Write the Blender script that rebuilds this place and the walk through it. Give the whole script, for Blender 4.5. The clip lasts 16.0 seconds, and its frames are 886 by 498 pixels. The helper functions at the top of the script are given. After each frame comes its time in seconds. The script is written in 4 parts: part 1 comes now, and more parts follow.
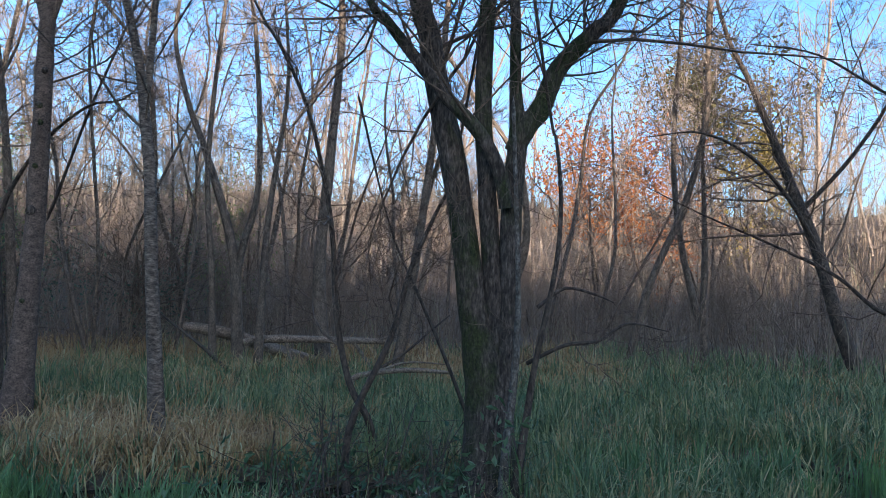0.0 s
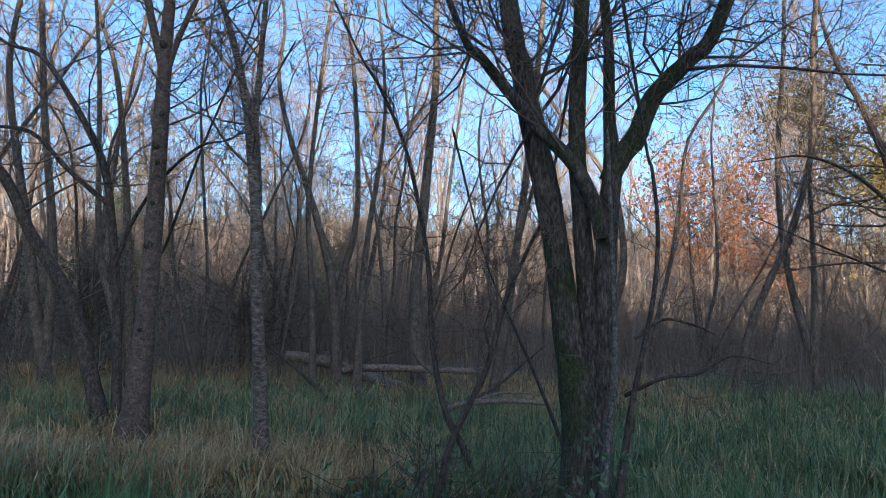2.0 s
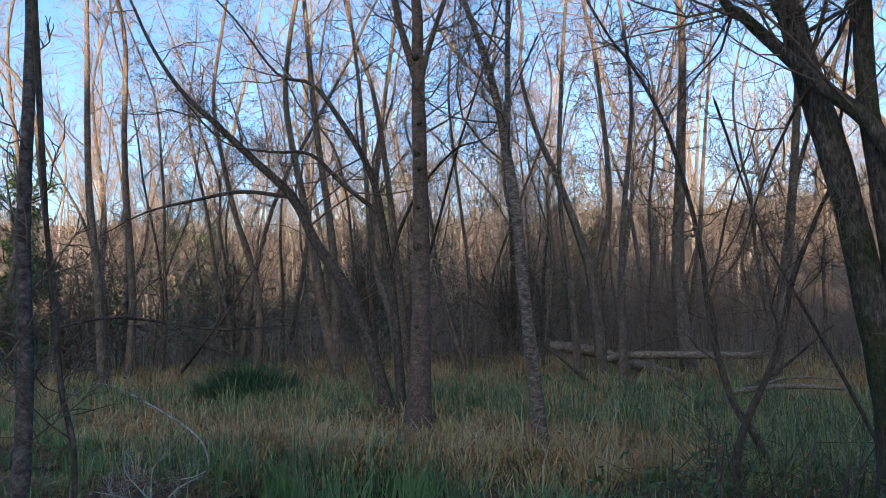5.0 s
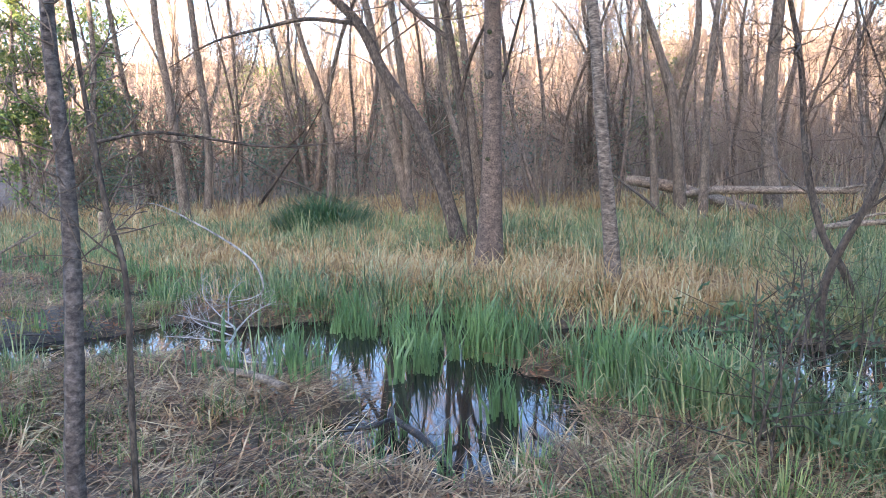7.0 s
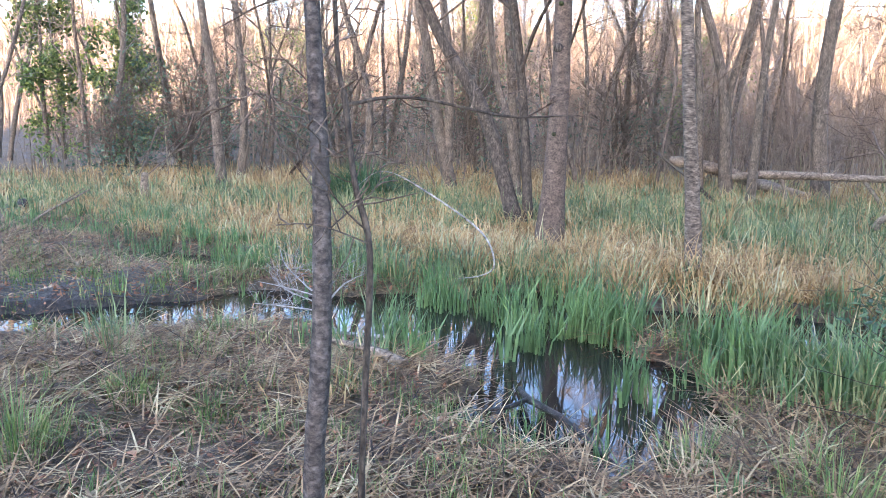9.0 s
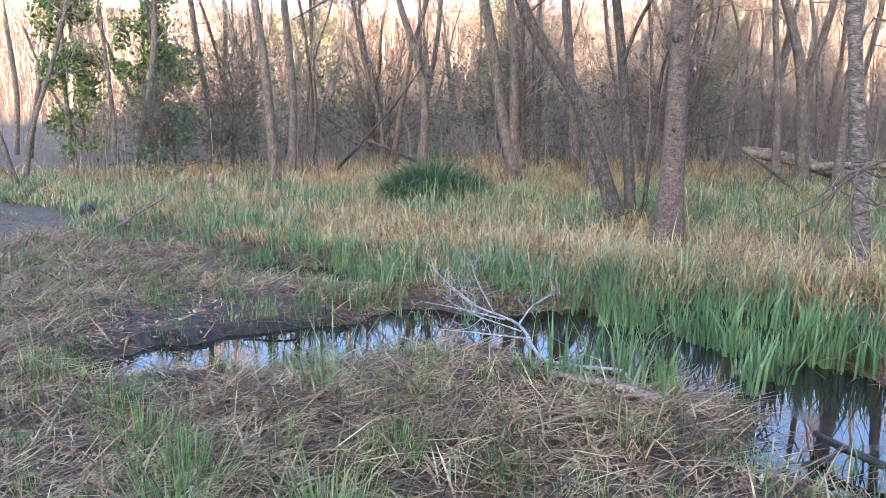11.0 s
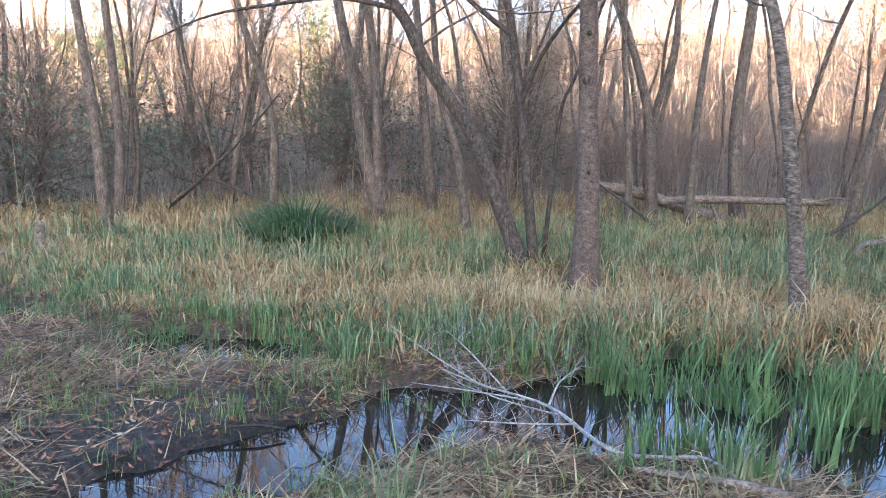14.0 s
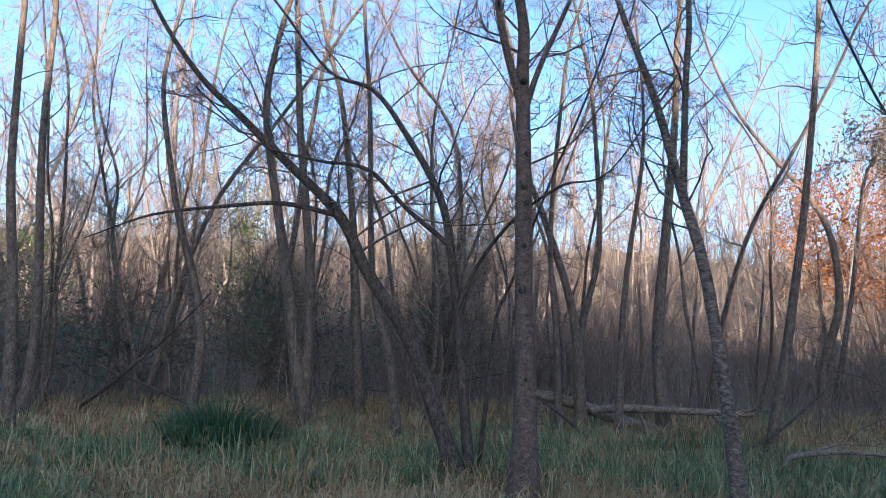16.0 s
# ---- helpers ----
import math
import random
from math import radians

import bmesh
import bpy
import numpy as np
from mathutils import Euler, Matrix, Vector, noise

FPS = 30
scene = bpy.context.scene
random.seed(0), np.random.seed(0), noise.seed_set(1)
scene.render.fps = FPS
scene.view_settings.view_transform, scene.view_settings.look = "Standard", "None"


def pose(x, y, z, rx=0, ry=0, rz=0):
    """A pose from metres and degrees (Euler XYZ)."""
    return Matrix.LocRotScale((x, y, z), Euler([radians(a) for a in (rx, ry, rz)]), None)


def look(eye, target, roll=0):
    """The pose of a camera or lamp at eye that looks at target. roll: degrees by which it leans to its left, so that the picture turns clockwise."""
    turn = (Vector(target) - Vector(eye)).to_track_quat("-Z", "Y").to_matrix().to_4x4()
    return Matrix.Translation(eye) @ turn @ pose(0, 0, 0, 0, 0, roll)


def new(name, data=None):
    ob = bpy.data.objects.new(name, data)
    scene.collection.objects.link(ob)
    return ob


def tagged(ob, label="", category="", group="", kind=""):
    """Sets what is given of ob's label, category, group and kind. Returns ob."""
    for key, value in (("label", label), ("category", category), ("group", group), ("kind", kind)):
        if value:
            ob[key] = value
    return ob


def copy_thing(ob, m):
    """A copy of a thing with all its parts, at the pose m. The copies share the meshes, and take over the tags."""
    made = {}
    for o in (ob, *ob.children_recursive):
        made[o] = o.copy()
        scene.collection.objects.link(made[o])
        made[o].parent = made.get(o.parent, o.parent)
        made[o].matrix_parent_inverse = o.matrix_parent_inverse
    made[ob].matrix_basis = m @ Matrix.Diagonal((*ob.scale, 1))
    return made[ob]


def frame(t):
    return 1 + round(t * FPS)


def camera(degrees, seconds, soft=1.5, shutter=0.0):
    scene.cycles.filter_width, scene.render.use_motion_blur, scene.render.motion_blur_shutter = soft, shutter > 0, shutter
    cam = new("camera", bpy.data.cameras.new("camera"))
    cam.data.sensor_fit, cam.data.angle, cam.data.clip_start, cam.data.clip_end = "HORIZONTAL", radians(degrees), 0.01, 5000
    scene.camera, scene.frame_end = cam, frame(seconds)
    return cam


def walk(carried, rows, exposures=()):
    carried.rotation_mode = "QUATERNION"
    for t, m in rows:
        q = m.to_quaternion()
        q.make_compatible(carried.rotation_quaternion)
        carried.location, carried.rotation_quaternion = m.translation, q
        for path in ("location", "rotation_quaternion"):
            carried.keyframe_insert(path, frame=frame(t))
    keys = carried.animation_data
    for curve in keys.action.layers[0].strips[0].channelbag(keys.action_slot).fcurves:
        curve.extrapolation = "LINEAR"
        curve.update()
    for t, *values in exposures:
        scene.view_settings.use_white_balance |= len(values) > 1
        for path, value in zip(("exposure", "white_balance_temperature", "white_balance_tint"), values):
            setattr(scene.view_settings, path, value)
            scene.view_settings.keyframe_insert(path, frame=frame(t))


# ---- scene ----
cam = camera(60.0, 16.0, 0.8)
PATH = [
    (0, (0.456, -0.23, 1.424), (0.356, 1.766, 1.511), 1.9),
    (0.5, (0.455, -0.236, 1.417), (0.303, 1.755, 1.522), 2.1),
    (1, (0.459, -0.245, 1.428), (0.285, 1.744, 1.544), 2.3),
    (1.5, (0.461, -0.268, 1.437), (0.226, 1.714, 1.565), 2.4),
    (2, (0.46, -0.287, 1.433), (0.114, 1.677, 1.588), 1.9),
    (2.5, (0.47, -0.317, 1.445), (0.019, 1.623, 1.632), 1.0),
    (3, (0.457, -0.307, 1.445), (-0.063, 1.613, 1.65), 1.1),
    (3.5, (0.425, -0.304, 1.444), (-0.177, 1.592, 1.654), 0.9),
    (4, (0.385, -0.308, 1.442), (-0.309, 1.556, 1.65), 0.5),
    (4.5, (0.356, -0.305, 1.443), (-0.479, 1.502, 1.642), -0.5),
    (5, (0.33, -0.314, 1.427), (-0.617, 1.443, 1.553), -1.4),
    (5.2, (0.333, -0.325, 1.422), (-0.641, 1.42, 1.501), -1.4),
    (7.3, (0.219, -0.1, 1.355), (-0.897, 1.531, 1.051), -1.5),
    (7.5, (0.198, -0.137, 1.354), (-0.914, 1.497, 1.046), -1.1),
    (8, (0.103, -0.263, 1.356), (-1.01, 1.367, 1.034), 0.3),
    (8.5, (-0.101, -0.341, 1.355), (-1.203, 1.292, 1.011), 0.6),
    (9, (-0.377, -0.395, 1.365), (-1.475, 1.237, 1.004), 0.7),
    (9.5, (-0.691, -0.538, 1.393), (-1.781, 1.096, 1.017), 0.7),
    (10, (-1.038, -0.592, 1.413), (-2.12, 1.044, 1.026), 0.8),
    (10.2, (-1.17, -0.625, 1.419), (-2.254, 1.01, 1.026), 0.5),
    (12.3, (-2.506, -0.756, 1.563), (-3.442, 0.965, 1.163), -2.2),
    (12.5, (-2.592, -0.739, 1.562), (-3.45, 1.024, 1.165), -1.7),
    (13, (-2.831, -0.734, 1.551), (-3.452, 1.127, 1.162), -0.3),
    (13.5, (-3.025, -0.676, 1.553), (-3.636, 1.188, 1.161), 0.0),
    (14, (-3.212, -0.625, 1.6), (-3.768, 1.268, 1.268), 0.8),
    (14.5, (-3.333, -0.62, 1.649), (-3.759, 1.323, 1.446), 1.2),
    (15, (-3.401, -0.669, 1.618), (-3.781, 1.294, 1.583), 1.4),
    (15.5, (-3.401, -0.651, 1.602), (-3.768, 1.312, 1.717), 1.9),
    (16, (-3.389, -0.645, 1.596), (-3.765, 1.309, 1.797), 2.4),
]
walk(cam, [(t, look(eye, target, roll)) for t, eye, target, roll in PATH],
     exposures=[(0, 1.85, 6000, 10), (4.4, 1.4, 6150, 12), (5.2, 1.9, 6800, 15), (7.3, 3.8, 7250, 23), (10.2, 4.0, 7250, 23), (12.3, 3.65, 7250, 23), (13.6, 3.7, 7250, 22),
                (14.5, 3.35, 7000, 20), (15.2, 2.75, 6400, 17), (16, 2.0, 6050, 16)])

# ---- light: clear evening sky, low sun from behind, screened by an added unseen bank ----
SUN_TRAVEL = Vector((-0.28, 0.95, -0.157)).normalized()
sun = new("sun", bpy.data.lights.new("sun", "SUN"))
sun.data.energy, sun.data.angle, sun.data.color = 3.7, radians(0.6), (1.0, 0.86, 0.72)
sun.matrix_world = look((0, 0, 30), Vector((0, 0, 30)) + SUN_TRAVEL)
world = bpy.data.worlds.new("world")
scene.world = world
world.use_nodes = True
sky = world.node_tree.nodes.new("ShaderNodeTexSky")
sky.sky_type, sky.sun_disc = "NISHITA", False
sky.air_density, sky.dust_density, sky.ozone_density = 0.9, 1.5, 3.5
sky.sun_elevation = math.asin(-SUN_TRAVEL.z)
sky.sun_rotation = math.atan2(-SUN_TRAVEL.x, -SUN_TRAVEL.y)
background = world.node_tree.nodes["Background"]
background.inputs["Strength"].default_value = 0.15
world.node_tree.links.new(sky.outputs[0], background.inputs["Color"])

# ---- materials ----


def nodes_of(name):
    m = bpy.data.materials.new(name)
    m.use_nodes = True
    nt = m.node_tree
    return m, nt, nt.nodes["Principled BSDF"], nt.links.new


def noise_node(nt, vector, scale, detail=5.0, rough=0.6):
    n = nt.nodes.new("ShaderNodeTexNoise")
    n.inputs["Scale"].default_value, n.inputs["Detail"].default_value = scale, detail
    n.inputs["Roughness"].default_value = rough
    nt.links.new(vector, n.inputs["Vector"])
    return n.outputs["Fac"]


def ramp_node(nt, value, stops):
    r = nt.nodes.new("ShaderNodeValToRGB")
    while len(r.color_ramp.elements) < len(stops):
        r.color_ramp.elements.new(0.5)
    for e, (p, c) in zip(r.color_ramp.elements, stops):
        e.position, e.color = p, (*c, 1)
    nt.links.new(value, r.inputs["Fac"])
    return r.outputs["Color"]


def mix_node(nt, fac, a, b, mode="MIX"):
    m = nt.nodes.new("ShaderNodeMix")
    m.data_type, m.blend_type = "RGBA", mode
    for socket, v in ((m.inputs[0], fac), (m.inputs[6], a), (m.inputs[7], b)):
        if isinstance(v, (int, float)):
            socket.default_value = v
        elif isinstance(v, tuple):
            socket.default_value = (*v, 1)
        else:
            nt.links.new(v, socket)
    return m.outputs[2]


def position_node(nt, scale=(1, 1, 1)):
    g = nt.nodes.new("ShaderNodeNewGeometry")
    m = nt.nodes.new("ShaderNodeMapping")
    m.inputs["Scale"].default_value = scale
    nt.links.new(g.outputs["Position"], m.inputs["Vector"])
    return m.outputs["Vector"]


def bump_node(nt, height, bsdf, strength, distance):
    b = nt.nodes.new("ShaderNodeBump")
    b.inputs["Strength"].default_value, b.inputs["Distance"].default_value = strength, distance
    nt.links.new(height, b.inputs["Height"])
    nt.links.new(b.outputs["Normal"], bsdf.inputs["Normal"])


def bark(name, dark, mid, pale, stretch=(14, 14, 3), blotch=3.0, bump=0.6, moss=0.0, rough=0.85):
    """Bark: grain along the stem, larger blotches of lichen, and moss in patches."""
    m, nt, bsdf, link = nodes_of(name)
    grain = noise_node(nt, position_node(nt, stretch), 3.0, 6, 0.65)
    patches = noise_node(nt, position_node(nt), blotch * 2.2, 4)
    colour = ramp_node(nt, grain, [(0.32, dark), (0.5, mid), (0.72, pale)])
    spots = ramp_node(nt, patches, [(0.5, (0, 0, 0)), (0.72, (0.7, 0.7, 0.7))])
    colour = mix_node(nt, spots, colour, mix_node(nt, 0.5, colour, pale))
    if moss:
        green = ramp_node(nt, noise_node(nt, position_node(nt, (1, 1, 0.6)), 2.6, 7, 0.7), [(0.62 - moss, (0, 0, 0)), (0.74 - moss, (1, 1, 1))])
        tone = ramp_node(nt, noise_node(nt, position_node(nt), 60.0), [(0.3, (0.018, 0.024, 0.008)), (0.7, (0.07, 0.075, 0.025))])
        colour = mix_node(nt, green, colour, tone)
    flecks = noise_node(nt, position_node(nt, tuple(s / max(stretch) for s in stretch)), 75.0, 5, 0.7)
    colour = mix_node(nt, 0.85, colour, ramp_node(nt, flecks, [(0.36, (0.3, 0.3, 0.3)), (0.5, (0.85, 0.85, 0.85)), (0.66, (1.35, 1.33, 1.3))]), "MULTIPLY")
    link(colour, bsdf.inputs["Base Color"])
    bsdf.inputs["Roughness"].default_value = rough
    bsdf.inputs["Specular IOR Level"].default_value = 0.25
    bump_node(nt, grain, bsdf, bump, 0.02)
    return m


def blade(name, stops, rough=0.55, clear=0.25, patch=2.4):
    """Grass, reeds and leaves: each blade its own tone, patches of tone over the ground, some light through."""
    m, nt, bsdf, link = nodes_of(name)
    g = nt.nodes.new("ShaderNodeNewGeometry")
    large = noise_node(nt, position_node(nt), patch, 3)
    add = nt.nodes.new("ShaderNodeMath")
    add.operation = "MULTIPLY_ADD"
    link(g.outputs["Random Per Island"], add.inputs[0])
    add.inputs[1].default_value = 0.65
    sub = nt.nodes.new("ShaderNodeMath")
    sub.operation = "MULTIPLY_ADD"
    link(large, sub.inputs[0])
    sub.inputs[1].default_value, sub.inputs[2].default_value = 1.4, -0.53
    link(sub.outputs[0], add.inputs[2])
    colour = ramp_node(nt, add.outputs[0], stops)
    streak = noise_node(nt, position_node(nt, (1, 1, 0.3)), 45.0, 2)
    colour = mix_node(nt, 0.5, colour, ramp_node(nt, streak, [(0.35, (0.35, 0.35, 0.35)), (0.65, (1, 1, 1))]), "MULTIPLY")
    link(colour, bsdf.inputs["Base Color"])
    bsdf.inputs["Roughness"].default_value = rough
    bsdf.inputs["Specular IOR Level"].default_value = 0.35
    through_light = nt.nodes.new("ShaderNodeBsdfTranslucent")
    link(colour, through_light.inputs["Color"])
    mix = nt.nodes.new("ShaderNodeMixShader")
    mix.inputs[0].default_value = clear
    link(bsdf.outputs[0], mix.inputs[1])
    link(through_light.outputs[0], mix.inputs[2])
    link(mix.outputs[0], nt.nodes["Material Output"].inputs["Surface"])
    return m


BARK_DARK = bark("bark_alder_dark", (0.026, 0.019, 0.014), (0.078, 0.058, 0.044), (0.22, 0.175, 0.135), (16, 16, 4), 3.5, 0.9, moss=0.15)
BARK_GREY = bark("bark_grey_smooth", (0.071, 0.048, 0.035), (0.122, 0.084, 0.061), (0.203, 0.141, 0.102), (5, 5, 7), 3.0, 0.25)
BARK_BIRCH = bark("bark_birch_banded", (0.05, 0.036, 0.026), (0.135, 0.1, 0.074), (0.29, 0.23, 0.172), (5, 5, 13), 7.0, 0.35)
BARK_BROWN = bark("bark_brown", (0.036, 0.025, 0.018), (0.077, 0.057, 0.041), (0.156, 0.116, 0.086), (9, 9, 4), 3.0, 0.5)
BARK_SAPLING = bark("bark_sapling", (0.05, 0.037, 0.029), (0.092, 0.069, 0.055), (0.19, 0.152, 0.124), (12, 12, 18), 14.0, 0.4)
BARK_LICHEN = bark("bark_lichen_pale", (0.05, 0.04, 0.03), (0.115, 0.095, 0.075), (0.3, 0.27, 0.22), (12, 12, 8), 9.0, 0.5)
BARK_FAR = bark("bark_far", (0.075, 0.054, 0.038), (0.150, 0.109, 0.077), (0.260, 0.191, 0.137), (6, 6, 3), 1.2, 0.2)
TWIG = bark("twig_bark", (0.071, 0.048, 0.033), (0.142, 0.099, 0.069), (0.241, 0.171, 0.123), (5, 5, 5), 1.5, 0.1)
# twig bark lightened in colour to offset the shade on the thicket
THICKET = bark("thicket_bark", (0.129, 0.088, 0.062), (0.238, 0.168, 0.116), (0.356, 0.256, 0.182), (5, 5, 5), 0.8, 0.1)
# paler, warmer copy of TWIG: evening sunlight put into the wood's twig colour
TWIG_SUNLIT = bark("twig_bark_sunlit", (0.175, 0.128, 0.094), (0.306, 0.232, 0.175), (0.466, 0.360, 0.275), (4, 4, 4), 0.6, 0.1)
TWIG_PALE = bark("dead_wood_pale", (0.2, 0.17, 0.14), (0.36, 0.32, 0.28), (0.5, 0.46, 0.41), (20, 20, 20), 5.0, 0.2)
DEADWOOD = bark("dead_wood_brown", (0.092, 0.066, 0.046), (0.231, 0.165, 0.114), (0.416, 0.309, 0.217), (8, 8, 12), 3.0, 0.6)
WETWOOD = bark("wet_dark_wood", (0.012, 0.01, 0.009), (0.03, 0.025, 0.021), (0.08, 0.068, 0.056), (12, 12, 12), 4.0, 0.6, rough=0.45)
IRIS = blade("iris_leaf", [(0.1, (0.066, 0.119, 0.051)), (0.5, (0.125, 0.225, 0.084)), (0.85, (0.210, 0.325, 0.113)), (1.0, (0.420, 0.400, 0.158))], 0.42)
SEDGE = blade("sedge_green", [(0.1, (0.085, 0.125, 0.055)), (0.42, (0.17, 0.24, 0.105)), (0.66, (0.29, 0.325, 0.14)), (0.9, (0.6, 0.46, 0.23))], 0.5)
STRAW = blade("sedge_straw", [(0.1, (0.236, 0.136, 0.062)), (0.4, (0.470, 0.285, 0.125)), (0.7, (0.615, 0.415, 0.199)), (0.97, (0.615, 0.581, 0.336))], 0.65)
LITTER = blade("dead_stalk", [(0.05, (0.035, 0.018, 0.009)), (0.35, (0.176, 0.097, 0.047)), (0.65, (0.446, 0.262, 0.128)), (1.0, (0.660, 0.504, 0.272))], 0.7, 0.1, 6.0)
LEAF_DEAD = blade("dead_leaf", [(0.1, (0.105, 0.045, 0.025)), (0.5, (0.295, 0.118, 0.058)), (0.8, (0.546, 0.237, 0.122)), (1.0, (0.660, 0.474, 0.305))], 0.6, 0.1, 3.0)
RUSH = blade("rush_dark_green", [(0.1, (0.025, 0.07, 0.03)), (0.6, (0.06, 0.145, 0.055)), (0.95, (0.16, 0.21, 0.085))], 0.5)
TURF = blade("turf_green", [(0.1, (0.06, 0.1, 0.03)), (0.5, (0.165, 0.25, 0.07)), (0.9, (0.36, 0.36, 0.13))], 0.55)
IVY = blade("ivy_leaf", [(0.1, (0.05, 0.09, 0.03)), (0.5, (0.13, 0.195, 0.05)), (0.8, (0.27, 0.31, 0.075)), (1.0, (0.4, 0.4, 0.11))], 0.4, 0.2)
EVERGREEN = blade("evergreen_leaf", [(0.1, (0.035, 0.068, 0.042)), (0.6, (0.09, 0.145, 0.085)), (1.0, (0.19, 0.25, 0.13))], 0.4, 0.15)
ORANGE = blade("autumn_leaf_orange", [(0.1, (0.240, 0.072, 0.024)), (0.5, (0.456, 0.156, 0.048)), (0.9, (0.600, 0.288, 0.108))], 0.6, 0.35)
GOLD = blade("autumn_leaf_gold", [(0.1, (0.140, 0.105, 0.028)), (0.5, (0.280, 0.210, 0.056)), (0.9, (0.504, 0.350, 0.098))], 0.6, 0.35)
BRACKEN = blade("dead_bracken", [(0.1, (0.13, 0.09, 0.06)), (0.45, (0.26, 0.185, 0.125)), (0.75, (0.38, 0.28, 0.19)), (1.0, (0.24, 0.25, 0.12))], 0.75, 0.15, 0.5)
OLIVE = blade("olive_leaf", [(0.1, (0.05, 0.045, 0.015)), (0.5, (0.115, 0.1, 0.032)), (0.9, (0.24, 0.19, 0.06))], 0.6, 0.3)
BRAMBLE = blade("bramble_leaf", [(0.1, (0.039, 0.085, 0.036)), (0.6, (0.091, 0.156, 0.065)), (0.92, (0.169, 0.208, 0.091)), (1.0, (0.325, 0.130, 0.065))], 0.45, 0.25)

# ground: mud, litter and moss in patches
GROUND, nt, bsdf, link = nodes_of("marsh_soil")
fine = noise_node(nt, position_node(nt), 30.0, 9, 0.75)
mid = noise_node(nt, position_node(nt), 4.5, 6)
big = noise_node(nt, position_node(nt), 0.7, 4)
soil = ramp_node(nt, fine, [(0.34, (0.02, 0.012, 0.008)), (0.52, (0.105, 0.064, 0.04)), (0.68, (0.32, 0.21, 0.125))])
turf = ramp_node(nt, fine, [(0.34, (0.038, 0.026, 0.012)), (0.54, (0.17, 0.115, 0.055)), (0.7, (0.4, 0.27, 0.14))])
colour = mix_node(nt, ramp_node(nt, mid, [(0.42, (0, 0, 0)), (0.58, (1, 1, 1))]), soil, turf)
link(mix_node(nt, ramp_node(nt, big, [(0.4, (0, 0, 0)), (0.65, (0.45, 0.45, 0.45))]), colour, (0.22, 0.145, 0.085)), bsdf.inputs["Base Color"])
bump_node(nt, fine, bsdf, 1.0, 0.09)
# black wet mud round the shallow end of the pool, with a ragged edge
hub = nt.nodes.new("ShaderNodeVectorMath")
hub.operation = "DISTANCE"
link(position_node(nt, (0.62, 1, 0)), hub.inputs[0])
hub.inputs[1].default_value = (-3.55, 2.65, 0)
ragged = nt.nodes.new("ShaderNodeMath")
ragged.operation = "MULTIPLY_ADD"
link(noise_node(nt, position_node(nt), 2.5, 6, 0.7), ragged.inputs[0])
ragged.inputs[1].default_value = 1.6
link(hub.outputs["Value"], ragged.inputs[2])
span = nt.nodes.new("ShaderNodeMapRange")
span.inputs["From Min"].default_value, span.inputs["From Max"].default_value = 1.3, 1.75
span.inputs["To Min"].default_value, span.inputs["To Max"].default_value = 1.0, 0.0
link(ragged.outputs[0], span.inputs["Value"])
dry = bsdf.inputs["Base Color"].links[0].from_socket
link(mix_node(nt, span.outputs[0], dry, ramp_node(nt, fine, [(0.34, (0.012, 0.008, 0.006)), (0.52, (0.05, 0.034, 0.024)), (0.66, (0.17, 0.115, 0.075))])), bsdf.inputs["Base Color"])
link(mix_node(nt, span.outputs[0], ramp_node(nt, mid, [(0.3, (0.5, 0.5, 0.5)), (0.6, (0.92, 0.92, 0.92))]), (0.5, 0.5, 0.5)), bsdf.inputs["Roughness"])

WATER, nt, bsdf, link = nodes_of("pond_water")
bsdf.inputs["Base Color"].default_value = (0.016, 0.013, 0.01, 1)
bsdf.inputs["Roughness"].default_value, bsdf.inputs["IOR"].default_value = 0.02, 1.4
scum = noise_node(nt, position_node(nt), 5.0, 4)
link(ramp_node(nt, scum, [(0.5, (0.015, 0.015, 0.015)), (0.75, (0.12, 0.12, 0.12))]), bsdf.inputs["Roughness"])
bump_node(nt, noise_node(nt, position_node(nt), 2.2, 2), bsdf, 0.04, 0.02)

# ---- mesh helpers ----
rng = np.random.default_rng(11)
UP = np.array((0.0, 0.0, 1.0))


def unit(v):
    return v / max(np.linalg.norm(v), 1e-9)


def build_mesh(name, verts, faces, material, smooth=True):
    """A mesh from vertex and face arrays, all faces with the same number of corners."""
    verts, faces = np.asarray(verts, np.float32), np.asarray(faces, np.int32)
    me = bpy.data.meshes.new(name)
    me.vertices.add(len(verts))
    me.vertices.foreach_set("co", verts.ravel())
    me.loops.add(faces.size)
    me.loops.foreach_set("vertex_index", faces.ravel())
    me.polygons.add(len(faces))
    me.polygons.foreach_set("loop_start", np.arange(len(faces), dtype=np.int32) * faces.shape[1])
    me.polygons.foreach_set("use_smooth", np.full(len(faces), smooth))
    me.materials.append(material)
    me.update(calc_edges=True)
    return me


